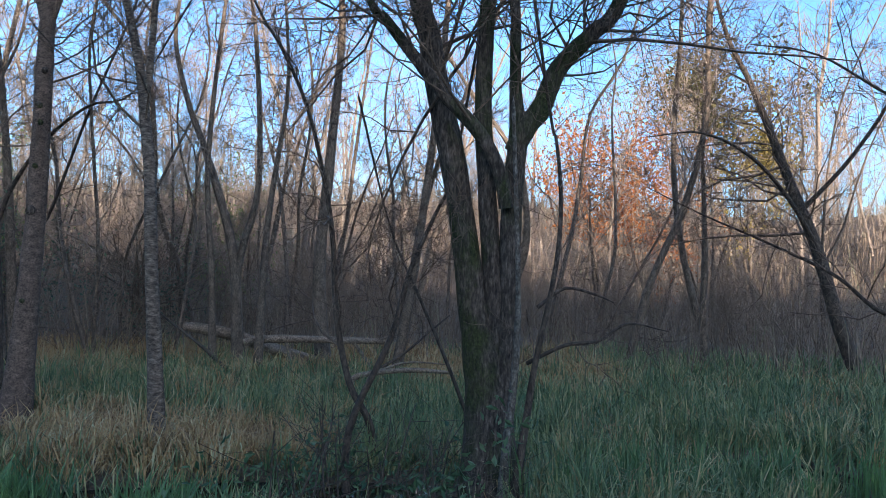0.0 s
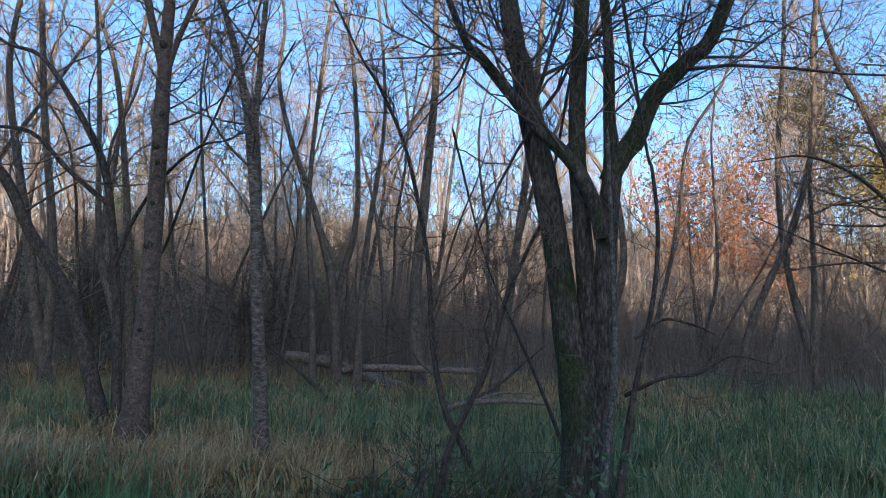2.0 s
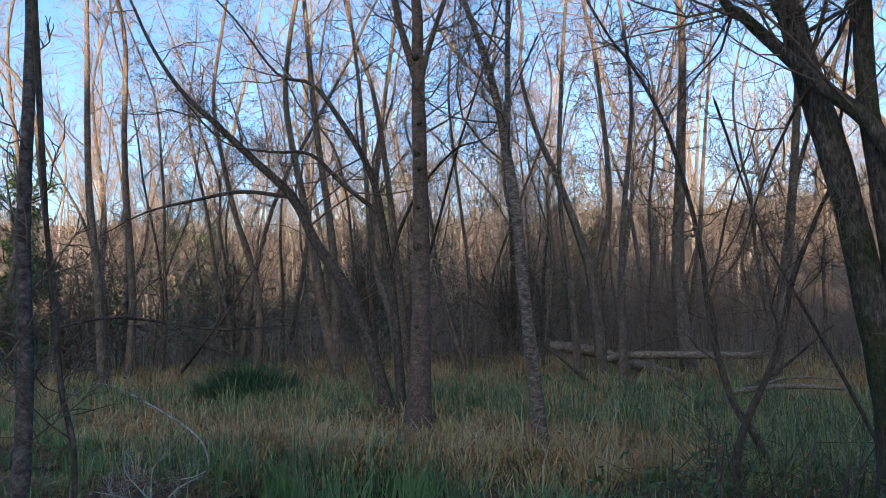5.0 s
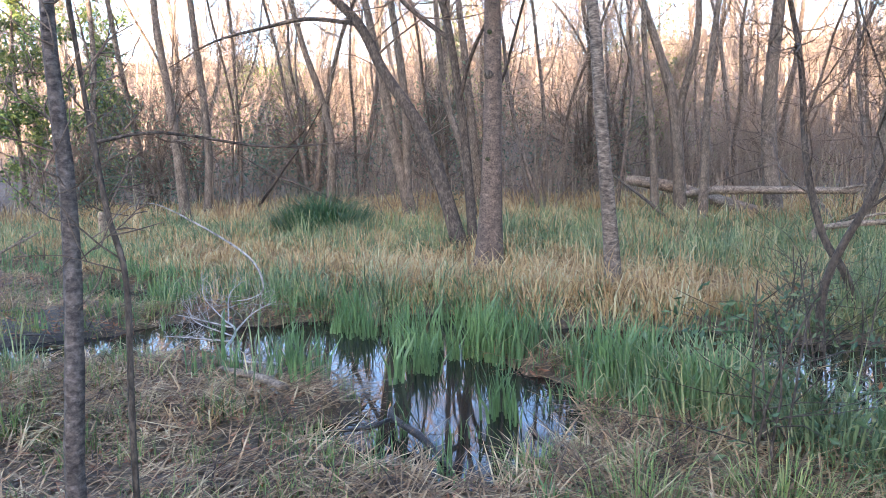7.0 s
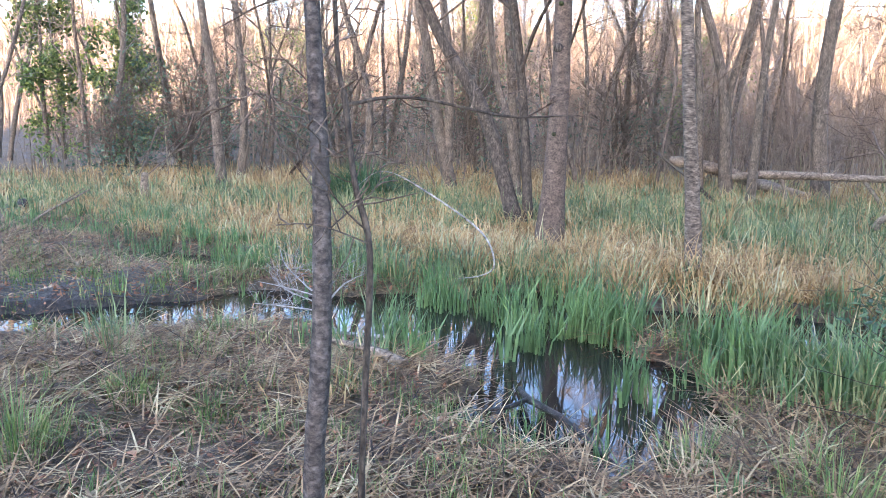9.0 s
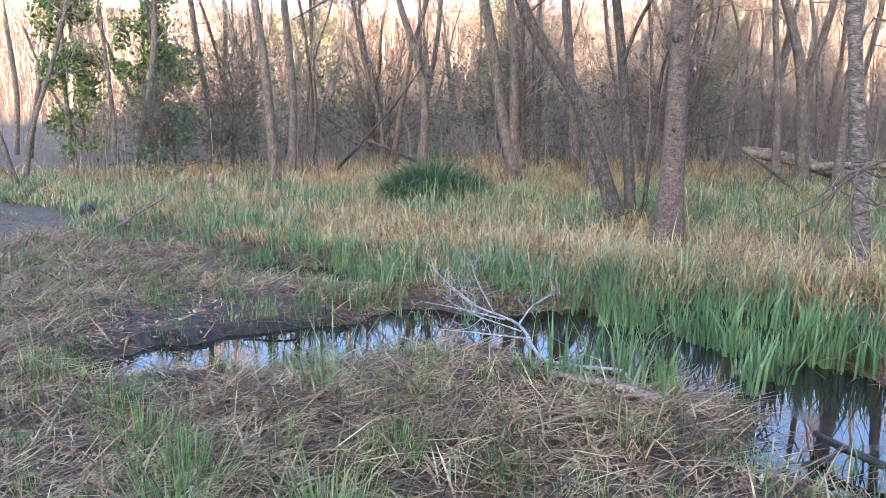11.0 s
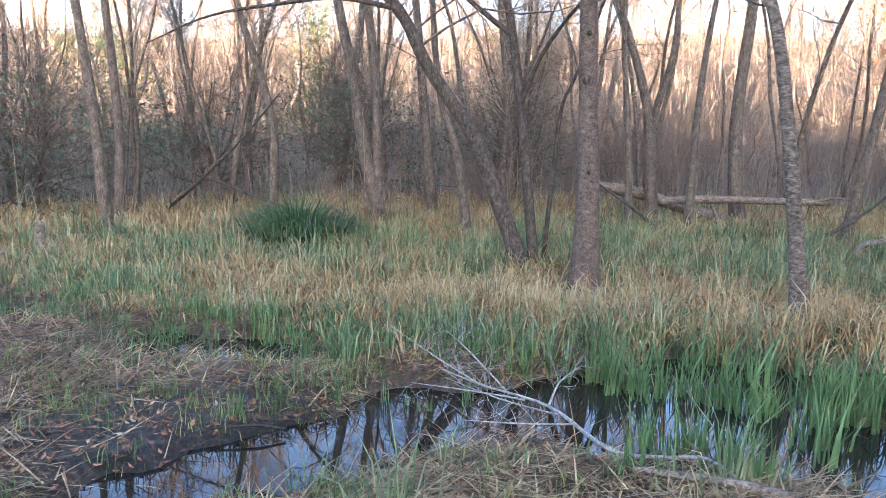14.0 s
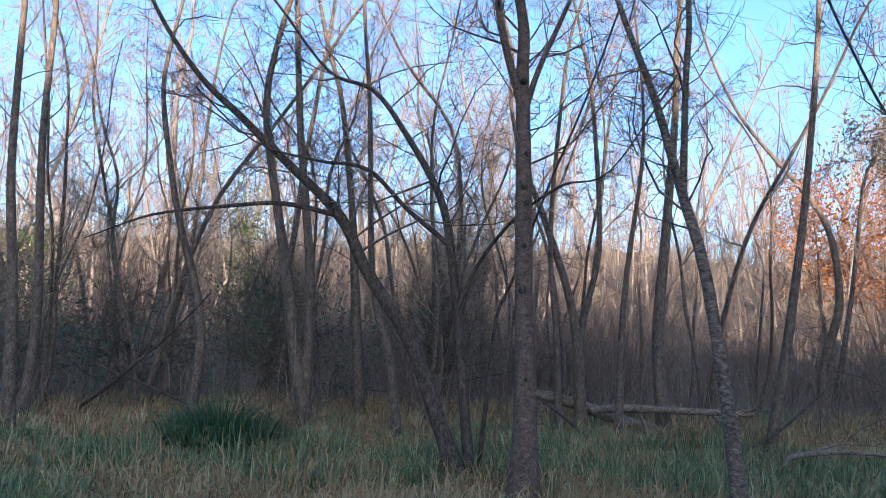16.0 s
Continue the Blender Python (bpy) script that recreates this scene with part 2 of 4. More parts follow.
class Tubes:
    """Collects tapered round stems and joins them in one mesh."""

    def __init__(self):
        self.v, self.f, self.n, self.twigs = [], [], 0, []

    def fuzz(self, per, length, r, up=0.15, bend=0.25):
        """The finest twigs, many at once: short tapered spikes, bent once, along the twigs grown so far."""
        a = np.concatenate([t[:-1] for t in self.twigs])
        b = np.concatenate([t[1:] for t in self.twigs])
        k = rng.integers(0, len(a), int(per * len(self.twigs)))
        n = len(k)
        p = a[k] + (b[k] - a[k]) * rng.random((n, 1))
        d = b[k] - a[k]
        d = d / (np.linalg.norm(d, axis=1)[:, None] + 1e-9) * 0.7 + rng.normal(0, 0.55, (n, 3)) + UP * up
        d /= np.linalg.norm(d, axis=1)[:, None] + 1e-9
        e = d + rng.normal(0, bend, (n, 3)) + UP * up * 0.6
        L = length * rng.uniform(0.35, 1.25, (n, 1))
        q = p + d * L * 0.5
        w = q + e * L * 0.5
        u = np.cross(d, rng.normal(0, 1, (n, 3)))
        u /= np.linalg.norm(u, axis=1)[:, None] + 1e-9
        v = np.cross(d, u)
        rings = []
        for at, width in ((p, r), (q, r * 0.75), (w, r * 0.3)):
            for c in (0.0, 2.094, 4.189):
                rings.append(at + width * (math.cos(c) * u + math.sin(c) * v))
        i = np.arange(n)[:, None] * 9
        quads = [i + (h + j, h + (j + 1) % 3, h + 3 + (j + 1) % 3, h + 3 + j) for h in (0, 3) for j in range(3)]
        self.v.append(np.stack(rings, 1).reshape(-1, 3))
        self.f.append(np.concatenate(quads) + self.n)
        self.n += 9 * n

    def add(self, path, radii, sides=3, knobs=0.0):
        path, radii = np.asarray(path, float), np.asarray(radii, float)
        tang = np.gradient(path, axis=0)
        tang /= np.linalg.norm(tang, axis=1)[:, None] + 1e-9
        ref = np.array((1.0, 0.3, 0.0)) if abs(tang[:, 2]).mean() > 0.6 else UP
        u = np.cross(tang, ref)
        u /= np.linalg.norm(u, axis=1)[:, None] + 1e-9
        w = np.cross(tang, u)
        a = np.arange(sides) * 2 * math.pi / sides
        r = radii[:, None] * np.ones(sides)
        if knobs:
            r = r * (1 + rng.normal(0, knobs, r.shape))
        ring = path[:, None] + r[..., None] * (np.cos(a)[:, None] * u[:, None] + np.sin(a)[:, None] * w[:, None])
        k = len(path)
        i, j = np.meshgrid(np.arange(k - 1), np.arange(sides), indexing="ij")
        j2 = (j + 1) % sides
        self.f.append(np.stack((i * sides + j, i * sides + j2, (i + 1) * sides + j2, (i + 1) * sides + j), -1).reshape(-1, 4) + self.n)
        self.v.append(ring.reshape(-1, 3))
        self.n += k * sides

    def arrays(self):
        return np.concatenate(self.v), np.concatenate(self.f)

    def mesh(self, name, material):
        return build_mesh(name, *self.arrays(), material)


def spline(points, per=6):
    """A smooth line through the points."""
    p = np.asarray(points, float)
    p = np.vstack((2 * p[0] - p[1], p, 2 * p[-1] - p[-2]))
    t = np.linspace(0, 1, per, endpoint=False)[:, None]
    out = []
    for a, b, c, d in zip(p[:-3], p[1:-2], p[2:-1], p[3:]):
        out.append(0.5 * (2 * b + (c - a) * t + (2 * a - 5 * b + 4 * c - d) * t * t + (3 * b - a - 3 * c + d) * t ** 3))
    return np.vstack((*out, p[-2][None]))


def along(values, n):
    return np.interp(np.linspace(0, 1, n), np.linspace(0, 1, len(values)), values)


def grow(start, way, length, n=5, wander=0.2, up=0.1):
    """A wandering twig from start."""
    pts, d = [np.asarray(start, float)], unit(np.asarray(way, float))
    for kick in rng.normal(0, wander, (n, 3)):
        d = unit(d + kick + UP * up)
        pts.append(pts[-1] + d * length / n)
    return np.array(pts)


def ramify(tubes, path, radii, lo, count, length, level, up=0.05, wander=0.27, thin=0.0026, spread=(0.6, 1.3), fewer=0.55, bends=(5, 3)):
    """Side branches along a stem, with twigs of their own."""
    for k in range(count):
        s = (lo + (1 - lo) * (k + rng.random()) / count) * (len(path) - 1)
        i = min(int(s), len(path) - 2)
        p = path[i] + (path[i + 1] - path[i]) * (s - i)
        tang = unit(path[i + 1] - path[i])
        side = unit(np.cross(tang, rng.normal(0, 1, 3)))
        angle = rng.uniform(*spread)
        reach = length * (1.2 - 0.7 * s / len(path)) * rng.uniform(0.55, 1.2)
        r = max(thin, min(radii[i] * 0.6, reach * 0.0085))
        n = bends[0] if level else bends[1]
        twig = grow(p, tang * math.cos(angle) + side * math.sin(angle), reach, n, wander, up)
        tubes.add(twig, np.linspace(r, max(thin * 0.55, r * 0.25), n + 1), 4 if r > 0.012 else 3)
        if level < 2:
            tubes.twigs.append(twig)
        if level:
            ramify(tubes, twig, np.linspace(r, r * 0.3, n + 1), 0.15, max(2, int(count * fewer) if count < 14 else 7), reach * 0.5, level - 1, up, wander * 1.3, thin, spread, fewer, bends)


def part(name, me, parent, label=""):
    ob = new(name, me)
    ob.parent = parent
    return tagged(ob, label)


def thing(name, place, label, category, group="", kind=""):
    ob = new(name)
    ob.empty_display_size = 0.1
    ob.location = place
    return tagged(ob, label, category, group, kind)


def stem_tubes(points, radii, per=6, sides=10, knobs=0.02, flare=0.0, cap=True):
    path = spline(points, per)
    r = along(radii, len(path)) * (1 + rng.normal(0, 0.018, len(path)))
    if flare:
        r = r * (1 + flare * np.exp(-np.arange(len(path)) / 1.6))
    if cap:
        path, r = np.vstack((path, path[-1] + 0.3 * (path[-1] - path[-2]))), np.append(r, 0.001)
    t = Tubes()
    t.add(path, r, sides, knobs)
    return t, path[:-1] if cap else path, r[:-1] if cap else r


def tall(points, top, lean=0.0):
    """Lengthens a stem beyond its last point up to the height top."""
    p = [np.asarray(q, float) for q in points]
    way = unit(unit(p[-1] - p[-2]) + UP * 0.5)
    while p[-1][2] < top:
        way = unit(way + rng.normal(0, 0.13, 3) + UP * 0.1)
        p.append(p[-1] + way * 1.1)
    return p


def tree(name, label, stems, bark_material, twig_material, group="", sides=10, flare=0.25, level=2, fine=1.2):
    """A bare tree. stems: (part name, points, radii, top, branches, branch length, lowest share); the first starts at the ground."""
    base = np.array((stems[0][1][0][0], stems[0][1][0][1], ground_height(stems[0][1][0][0], stems[0][1][0][1]) - 0.06))
    ob = thing(name, base, label, "tree", group)
    crown = Tubes()
    for k, (piece, points, radii, top, branches, reach, lo) in enumerate(stems):
        pts = [np.asarray(p, float) for p in points]
        radii = list(radii)
        if k == 0:
            pts[0] = base.copy()
        n = len(pts)
        if top:
            pts = tall(pts, top)
            radii += list(np.linspace(radii[-1] * 0.9, 0.012, len(pts) - n + 1)[1:]) if len(pts) > n else []
            radii = list(np.interp(np.linspace(0, 1, len(pts)), np.linspace(0, 1, len(radii)), radii)) if len(radii) != len(pts) else radii
        t, path, r = stem_tubes([p - base for p in pts], radii, 5, sides if max(radii) > 0.04 else 6, 0.02, flare if k == 0 else 0)
        part(piece, t.mesh(piece, bark_material), ob)
        if branches:
            ramify(crown, path, r, lo, branches, reach, level)
    if crown.v:
        if fine:
            crown.fuzz(fine, 0.3, 0.0022)
        part("crown", crown.mesh("crown", twig_material), ob, "fine bare twigs")
    return ob


# ---- ground, with the pools sunk into it ----
WATER_LEVEL = -0.04
POOLS = [((-5.5, 1.75), (-5.0, 2.35), 0.16), ((-5.0, 2.4), (-4.55, 3.1), 0.3), ((-4.55, 3.2), (-3.6, 3.65), 0.36), ((-3.6, 3.6), (-2.6, 3.65), 0.5),
         ((-2.6, 3.6), (-1.7, 3.15), 0.5), ((-1.9, 2.75), (-1.5, 2.65), 0.3), ((-0.9, 4.6), (0.1, 4.5), 0.6), ((2.4, 6.3), (3.0, 6.0), 0.5),
         ((-0.15, 5.2), (0.05, 5.3), 0.15), ((-6.7, 4.0), (-5.6, 4.0), 0.2), ((-8.75, 4.15), (-8.4, 4.25), 0.2), ((-3.1, 4.4), (-1.4, 4.5), 0.35)]


def wave(x, y, f, ph):
    return np.sin(x * f + ph + 1.7 * np.sin(y * f * 0.63 + ph * 2)) * np.sin(y * f * 0.9 + ph * 1.3 + 1.3 * np.sin(x * f * 0.7))


def pool_gap(x, y):
    """The distance to the nearest pool's edge, below zero inside it."""
    x, y = np.asarray(x, float), np.asarray(y, float)
    gap = np.full(x.shape, 9.0)
    for (ax, ay), (bx, by), r in POOLS:
        u = np.clip(((x - ax) * (bx - ax) + (y - ay) * (by - ay)) / ((bx - ax) ** 2 + (by - ay) ** 2 + 1e-9), 0, 1)
        gap = np.minimum(gap, np.hypot(x - ax - u * (bx - ax), y - ay - u * (by - ay)) - r)
    return gap - 0.05 + 0.09 * wave(x, y, 6.0, 1.0) + 0.07 * wave(x, y, 13.0, 2.0)


def ground_height(x, y):
    x, y = np.asarray(x, float), np.asarray(y, float)
    z = 0.03 + 0.022 * wave(x, y, 2.1, 0.3) + 0.014 * wave(x, y, 6.3, 1.9) + 0.012 * wave(x, y, 14.0, 0.7)
    s = np.clip((0.2 - pool_gap(x, y)) / 0.38, 0, 1)
    z = z - 0.145 * s * s * (3 - 2 * s)
    low = np.clip((y - 5.25) / 1.1, 0, 1) * np.clip((1.8 - x) / 1.2, 0, 1)
    z = z - 0.125 * low * low * (3 - 2 * low)
    # unseen bank added behind the path to keep low sun off the marsh
    back = np.clip((-14 - y) / 44, 0, 1)
    z = z + back * back * (3 - 2 * back) * (14.6 + 2.2 * np.clip((x - 4) / 14, 0, 1) + 1.5 * wave(x, y, 0.13, 0.4) + 0.8 * wave(x, y, 0.4, 1.1) - 6.0 * np.clip((-3 - x) / 25, 0, 1))
    d = np.hypot(x, y)
    far = np.clip((d - 28) / 60, 0, 1) * np.clip((y + 5) / 20, 0, 1)
    return z + far * far * (3 - 2 * far) * (9.5 + 1.2 * wave(x, y, 0.05, 0.9) + 0.7 * wave(x, y, 0.3, 0.2) + 0.4 * wave(x, y, 0.9, 0.7))


def steps(lo, hi, fine, edge, growth=1.25):
    mid = list(np.arange(lo, hi, fine))
    left, right, s = [], [], fine
    while lo - sum(left) > -edge:
        s *= growth
        left.append(s)
    s = fine
    while hi + sum(right) < edge:
        s *= growth
        right.append(s)
    return np.array(list(lo - np.cumsum(left))[::-1] + mid + list(hi + np.cumsum(right)))


xs, ys = steps(-11.0, 5.0, 0.11, 900, 1.12), steps(-0.5, 9.0, 0.11, 900, 1.12)
gx, gy = np.meshgrid(xs, ys)
gi = np.arange(gx.size).reshape(gx.shape)
ground = new("ground", build_mesh("ground", np.stack((gx, gy, ground_height(gx, gy)), -1).reshape(-1, 3),
                                  np.stack((gi[:-1, :-1], gi[:-1, 1:], gi[1:, 1:], gi[1:, :-1]), -1).reshape(-1, 4), GROUND))
tagged(ground, "brown marshy woodland soil with moss and litter", "ground", kind="structure")
water = new("water", build_mesh("water", [(x, y, WATER_LEVEL) for x, y in ((-13, 0.5), (1.9, 0.5), (1.9, 5.35), (-13, 5.35), (7, 0.5), (7, 11), (1.9, 11))], [(0, 1, 2, 3), (1, 4, 5, 6)], WATER))
tagged(water, "still dark marsh water reflecting trees and sky", "water", kind="structure")

# ---- the big trees ----
tree("alder_tree", "dark mossy alder with several leaning stems in the marsh", [
    ("trunk", [(0.57, 5.19, 0), (0.53, 5.19, 0.64), (0.42, 5.19, 1.19), (0.32, 5.19, 1.83), (0.22, 5.19, 2.35), (0.11, 5.2, 2.8), (0.03, 5.2, 3.21), (-0.04, 5.2, 3.45)],
     (0.19, 0.16, 0.11, 0.09, 0.095, 0.086, 0.082, 0.076), 8.5, 30, 1.8, 0.4),
    ("stem", [(0.57, 5.2, 0.6), (0.575, 5.2, 1.1), (0.53, 5.18, 1.56), (0.48, 5.17, 2.11), (0.44, 5.17, 2.64), (0.44, 5.17, 3.2), (0.45, 5.17, 3.45)],
     (0.1, 0.085, 0.07, 0.064, 0.062, 0.06, 0.058), 9.0, 28, 1.8, 0.38),
    ("stem", [(0.63, 5.19, 0.6), (0.66, 5.18, 1.1), (0.655, 5.17, 1.64), (0.665, 5.17, 2.12), (0.69, 5.17, 2.48), (0.66, 5.17, 2.84), (0.64, 5.17, 3.45)],
     (0.1, 0.088, 0.077, 0.075, 0.068, 0.042, 0.038), 7.5, 18, 1.5, 0.45),
    ("limb", [(0.66, 5.17, 2.36), (0.74, 5.16, 2.53), (0.85, 5.16, 2.68), (0.96, 5.15, 2.96), (1.19, 5.14, 3.21), (1.38, 5.13, 3.45)],
     (0.07, 0.078, 0.074, 0.066, 0.058, 0.052), 7.0, 34, 1.7, 0.25),
    ("limb", [(0.62, 5.06, 1.95), (0.56, 5.03, 2.2), (0.42, 4.98, 2.45), (0.18, 4.97, 2.7), (-0.06, 4.98, 2.99), (-0.27, 4.98, 3.25), (-0.37, 4.98, 3.37)],
     (0.05, 0.05, 0.048, 0.046, 0.042, 0.034, 0.028), 6.0, 26, 1.5, 0.2)], BARK_DARK, TWIG, sides=18, flare=0.3)
tree("lichen_sapling", "pale lichen-covered young stem beside the alder", [
    ("trunk", [(0.63, 4.85, 0), (0.66, 4.82, 0.4), (0.7, 4.8, 0.93), (0.7, 4.8, 1.48)], (0.034, 0.03, 0.025, 0.016), 1.9, 5, 0.5, 0.4)], BARK_LICHEN, TWIG, level=1)
tree("thin_sapling", "thin brown sapling leaning away from the alder", [
    ("trunk", [(0.7, 4.8, 0.0), (0.79, 4.86, 0.6), (0.83, 4.86, 0.9), (0.95, 4.85, 1.56), (0.97, 4.85, 2.01), (0.93, 4.85, 2.39), (0.89, 4.85, 2.54)],
     (0.03, 0.024, 0.02, 0.016, 0.014, 0.012, 0.01), 3.0, 10, 0.6, 0.4),
    ("branch", [(0.78, 4.96, 0.9), (1.03, 4.95, 1.03), (1.25, 4.93, 1.07), (1.44, 4.92, 1.19), (1.7, 4.95, 1.15)], (0.016, 0.014, 0.012, 0.009, 0.004), 0, 8, 0.5, 0.3),
    ("branch", [(0.84, 4.9, 1.28), (1.02, 4.95, 1.41), (1.21, 4.94, 1.38), (1.34, 4.93, 1.33)], (0.014, 0.012, 0.01, 0.004), 0, 4, 0.4, 0.4)], BARK_BROWN, TWIG, level=1)
tree("arching_sapling", "slender dark sapling arching over the sedge", [
    ("trunk", [(-0.3, 5.75, 0), (-0.35, 5.62, 0.33), (-0.51, 5.59, 0.63), (-0.63, 5.58, 1.14), (-0.68, 5.57, 1.74), (-0.78, 5.56, 2.26), (-0.91, 5.54, 2.73), (-1.11, 5.51, 3.16), (-1.34, 5.48, 3.54)],
     (0.034, 0.03, 0.027, 0.024, 0.021, 0.018, 0.016, 0.013, 0.01), 4.6, 28, 1.3, 0.25)], BARK_BROWN, TWIG)
tree("arching_sapling", "slender olive-brown sapling with crossing twigs", [
    ("trunk", [(-0.42, 5.1, 0), (-0.42, 5.1, 0.39), (-0.16, 5.14, 1.02), (-0.04, 5.16, 1.5), (0.12, 5.19, 1.9), (0.23, 5.35, 2.23)],
     (0.03, 0.026, 0.022, 0.019, 0.015, 0.011), 3.0, 14, 0.9, 0.3),
    ("branch", [(0.49, 6.27, 0.05), (0.19, 6.27, 0.76), (-0.07, 6.27, 1.32), (-0.33, 6.28, 1.89)], (0.018, 0.016, 0.013, 0.008), 2.4, 8, 0.7, 0.3)], BARK_BROWN, TWIG)
grey_alder = tree("grey_alder_tree", "tall straight grey-barked alder with dark knots", [
    ("trunk", [(-3.97, 6.98, 0), (-3.99, 7.12, 0.95), (-4.05, 7.29, 2.0), (-4.09, 7.37, 3.05), (-4.12, 7.42, 3.7), (-4.15, 7.48, 4.4), (-4.17, 7.5, 5.0)],
     (0.138, 0.108, 0.096, 0.088, 0.082, 0.07, 0.06), 11.5, 36, 2.2, 0.25),
    ("limb", [(-4.12, 7.43, 3.9), (-4.22, 7.43, 4.25), (-4.36, 7.42, 4.75), (-4.46, 7.4, 5.4)], (0.046, 0.046, 0.042, 0.038), 9.0, 16, 1.8, 0.2),
    ("limb", [(-4.12, 7.45, 3.9), (-3.98, 7.47, 4.4), (-3.7, 7.5, 5.1)], (0.036, 0.034, 0.028), 7.5, 12, 1.5, 0.2)], BARK_GREY, TWIG, sides=16, flare=0.45)
for x, y, z, r in ((-4.05, 7.29, 2.0, 0.04), (-4.07, 7.33, 2.45, 0.022), (-4.09, 7.37, 2.9, 0.026), (-4.09, 7.37, 3.08, 0.028), (-4.1, 7.4, 3.45, 0.026), (-4.14, 7.46, 4.25, 0.028), (-3.99, 7.12, 1.1, 0.018)):
    hub = np.array((x, y, z)) - np.array(grey_alder.location)
    way = unit(np.array((0.3 + rng.normal(0, 0.3), -0.95, 0.1)))
    knot = Tubes()
    knot.add([hub + way * d for d in (0.06, 0.1, 0.118, 0.113, 0.1)], (r * 1.5, r * 1.25, r, r * 0.5, 0.001), 10, 0.06)
    part("knot", knot.mesh("knot", BARK_DARK), grey_alder, "dark round branch scar")
tree("birch_tree", "slim leaning tree with pale banded bark in straw sedge", [
    ("trunk", [(-2.13, 5.97, 0), (-2.2, 6.02, 0.6), (-2.31, 6.1, 1.45), (-2.43, 6.25, 2.25), (-2.57, 6.4, 2.8), (-2.68, 6.5, 3.25), (-2.85, 6.55, 3.85), (-3.12, 6.6, 4.6)],
     (0.074, 0.063, 0.054, 0.05, 0.046, 0.042, 0.036, 0.028), 8.0, 30, 1.5, 0.3),
    ("stem", [(-2.58, 6.41, 2.8), (-2.57, 6.46, 3.3), (-2.56, 6.48, 3.9), (-2.54, 6.5, 4.7)], (0.034, 0.033, 0.03, 0.026), 8.0, 16, 1.4, 0.15)], BARK_BIRCH, TWIG, sides=14, flare=0.3)
tree("leaning_alder_tree", "brown alder clump with long arching stems", [
    ("trunk", [(-4.67, 7.6, 0), (-5.04, 7.72, 0.75), (-5.35, 7.75, 1.44), (-5.85, 7.67, 2.18), (-6.2, 7.62, 2.81), (-6.81, 7.52, 3.38), (-7.36, 7.44, 3.89), (-7.92, 7.35, 4.41), (-8.44, 7.26, 5.15)],
     (0.098, 0.089, 0.082, 0.07, 0.063, 0.051, 0.044, 0.034, 0.024), 6.5, 34, 1.8, 0.3),
    ("branch", [(-6.2, 7.6, 2.8), (-6.75, 7.29, 2.88), (-7.32, 7.09, 2.81), (-8.04, 6.84, 2.67), (-8.67, 6.62, 2.38)], (0.032, 0.028, 0.022, 0.015, 0.007), 0, 12, 0.8, 0.3),
    ("stem", [(-4.6, 7.7, 0.0), (-4.77, 7.84, 1.22), (-4.91, 7.82, 2.35), (-5.07, 7.8, 3.05), (-5.48, 7.74, 3.76), (-5.89, 7.68, 4.28), (-6.42, 7.6, 4.5)],
     (0.062, 0.054, 0.05, 0.044, 0.036, 0.026, 0.018), 5.6, 28, 1.6, 0.28),
    ("branch", [(-4.93, 7.81, 2.5), (-5.44, 7.72, 2.91), (-5.9, 7.64, 3.34), (-6.47, 7.53, 3.42), (-7.19, 7.4, 3.62)], (0.034, 0.03, 0.026, 0.018, 0.01), 4.3, 12, 1.0, 0.3),
    ("stem", [(-4.54, 7.9, 0.0), (-4.47, 7.89, 0.86), (-4.39, 7.9, 1.74), (-4.24, 7.92, 2.12)], (0.03, 0.027, 0.022, 0.018), 4.2, 12, 1.1, 0.3),
    ("branch", [(-4.84, 7.82, 1.75), (-4.6, 7.75, 2.3), (-4.2, 7.65, 2.8), (-3.7, 7.55, 3.15), (-3.2, 7.5, 3.3)], (0.026, 0.024, 0.02, 0.015, 0.008), 3.6, 12, 0.9, 0.3)], BARK_BROWN, TWIG, sides=12)

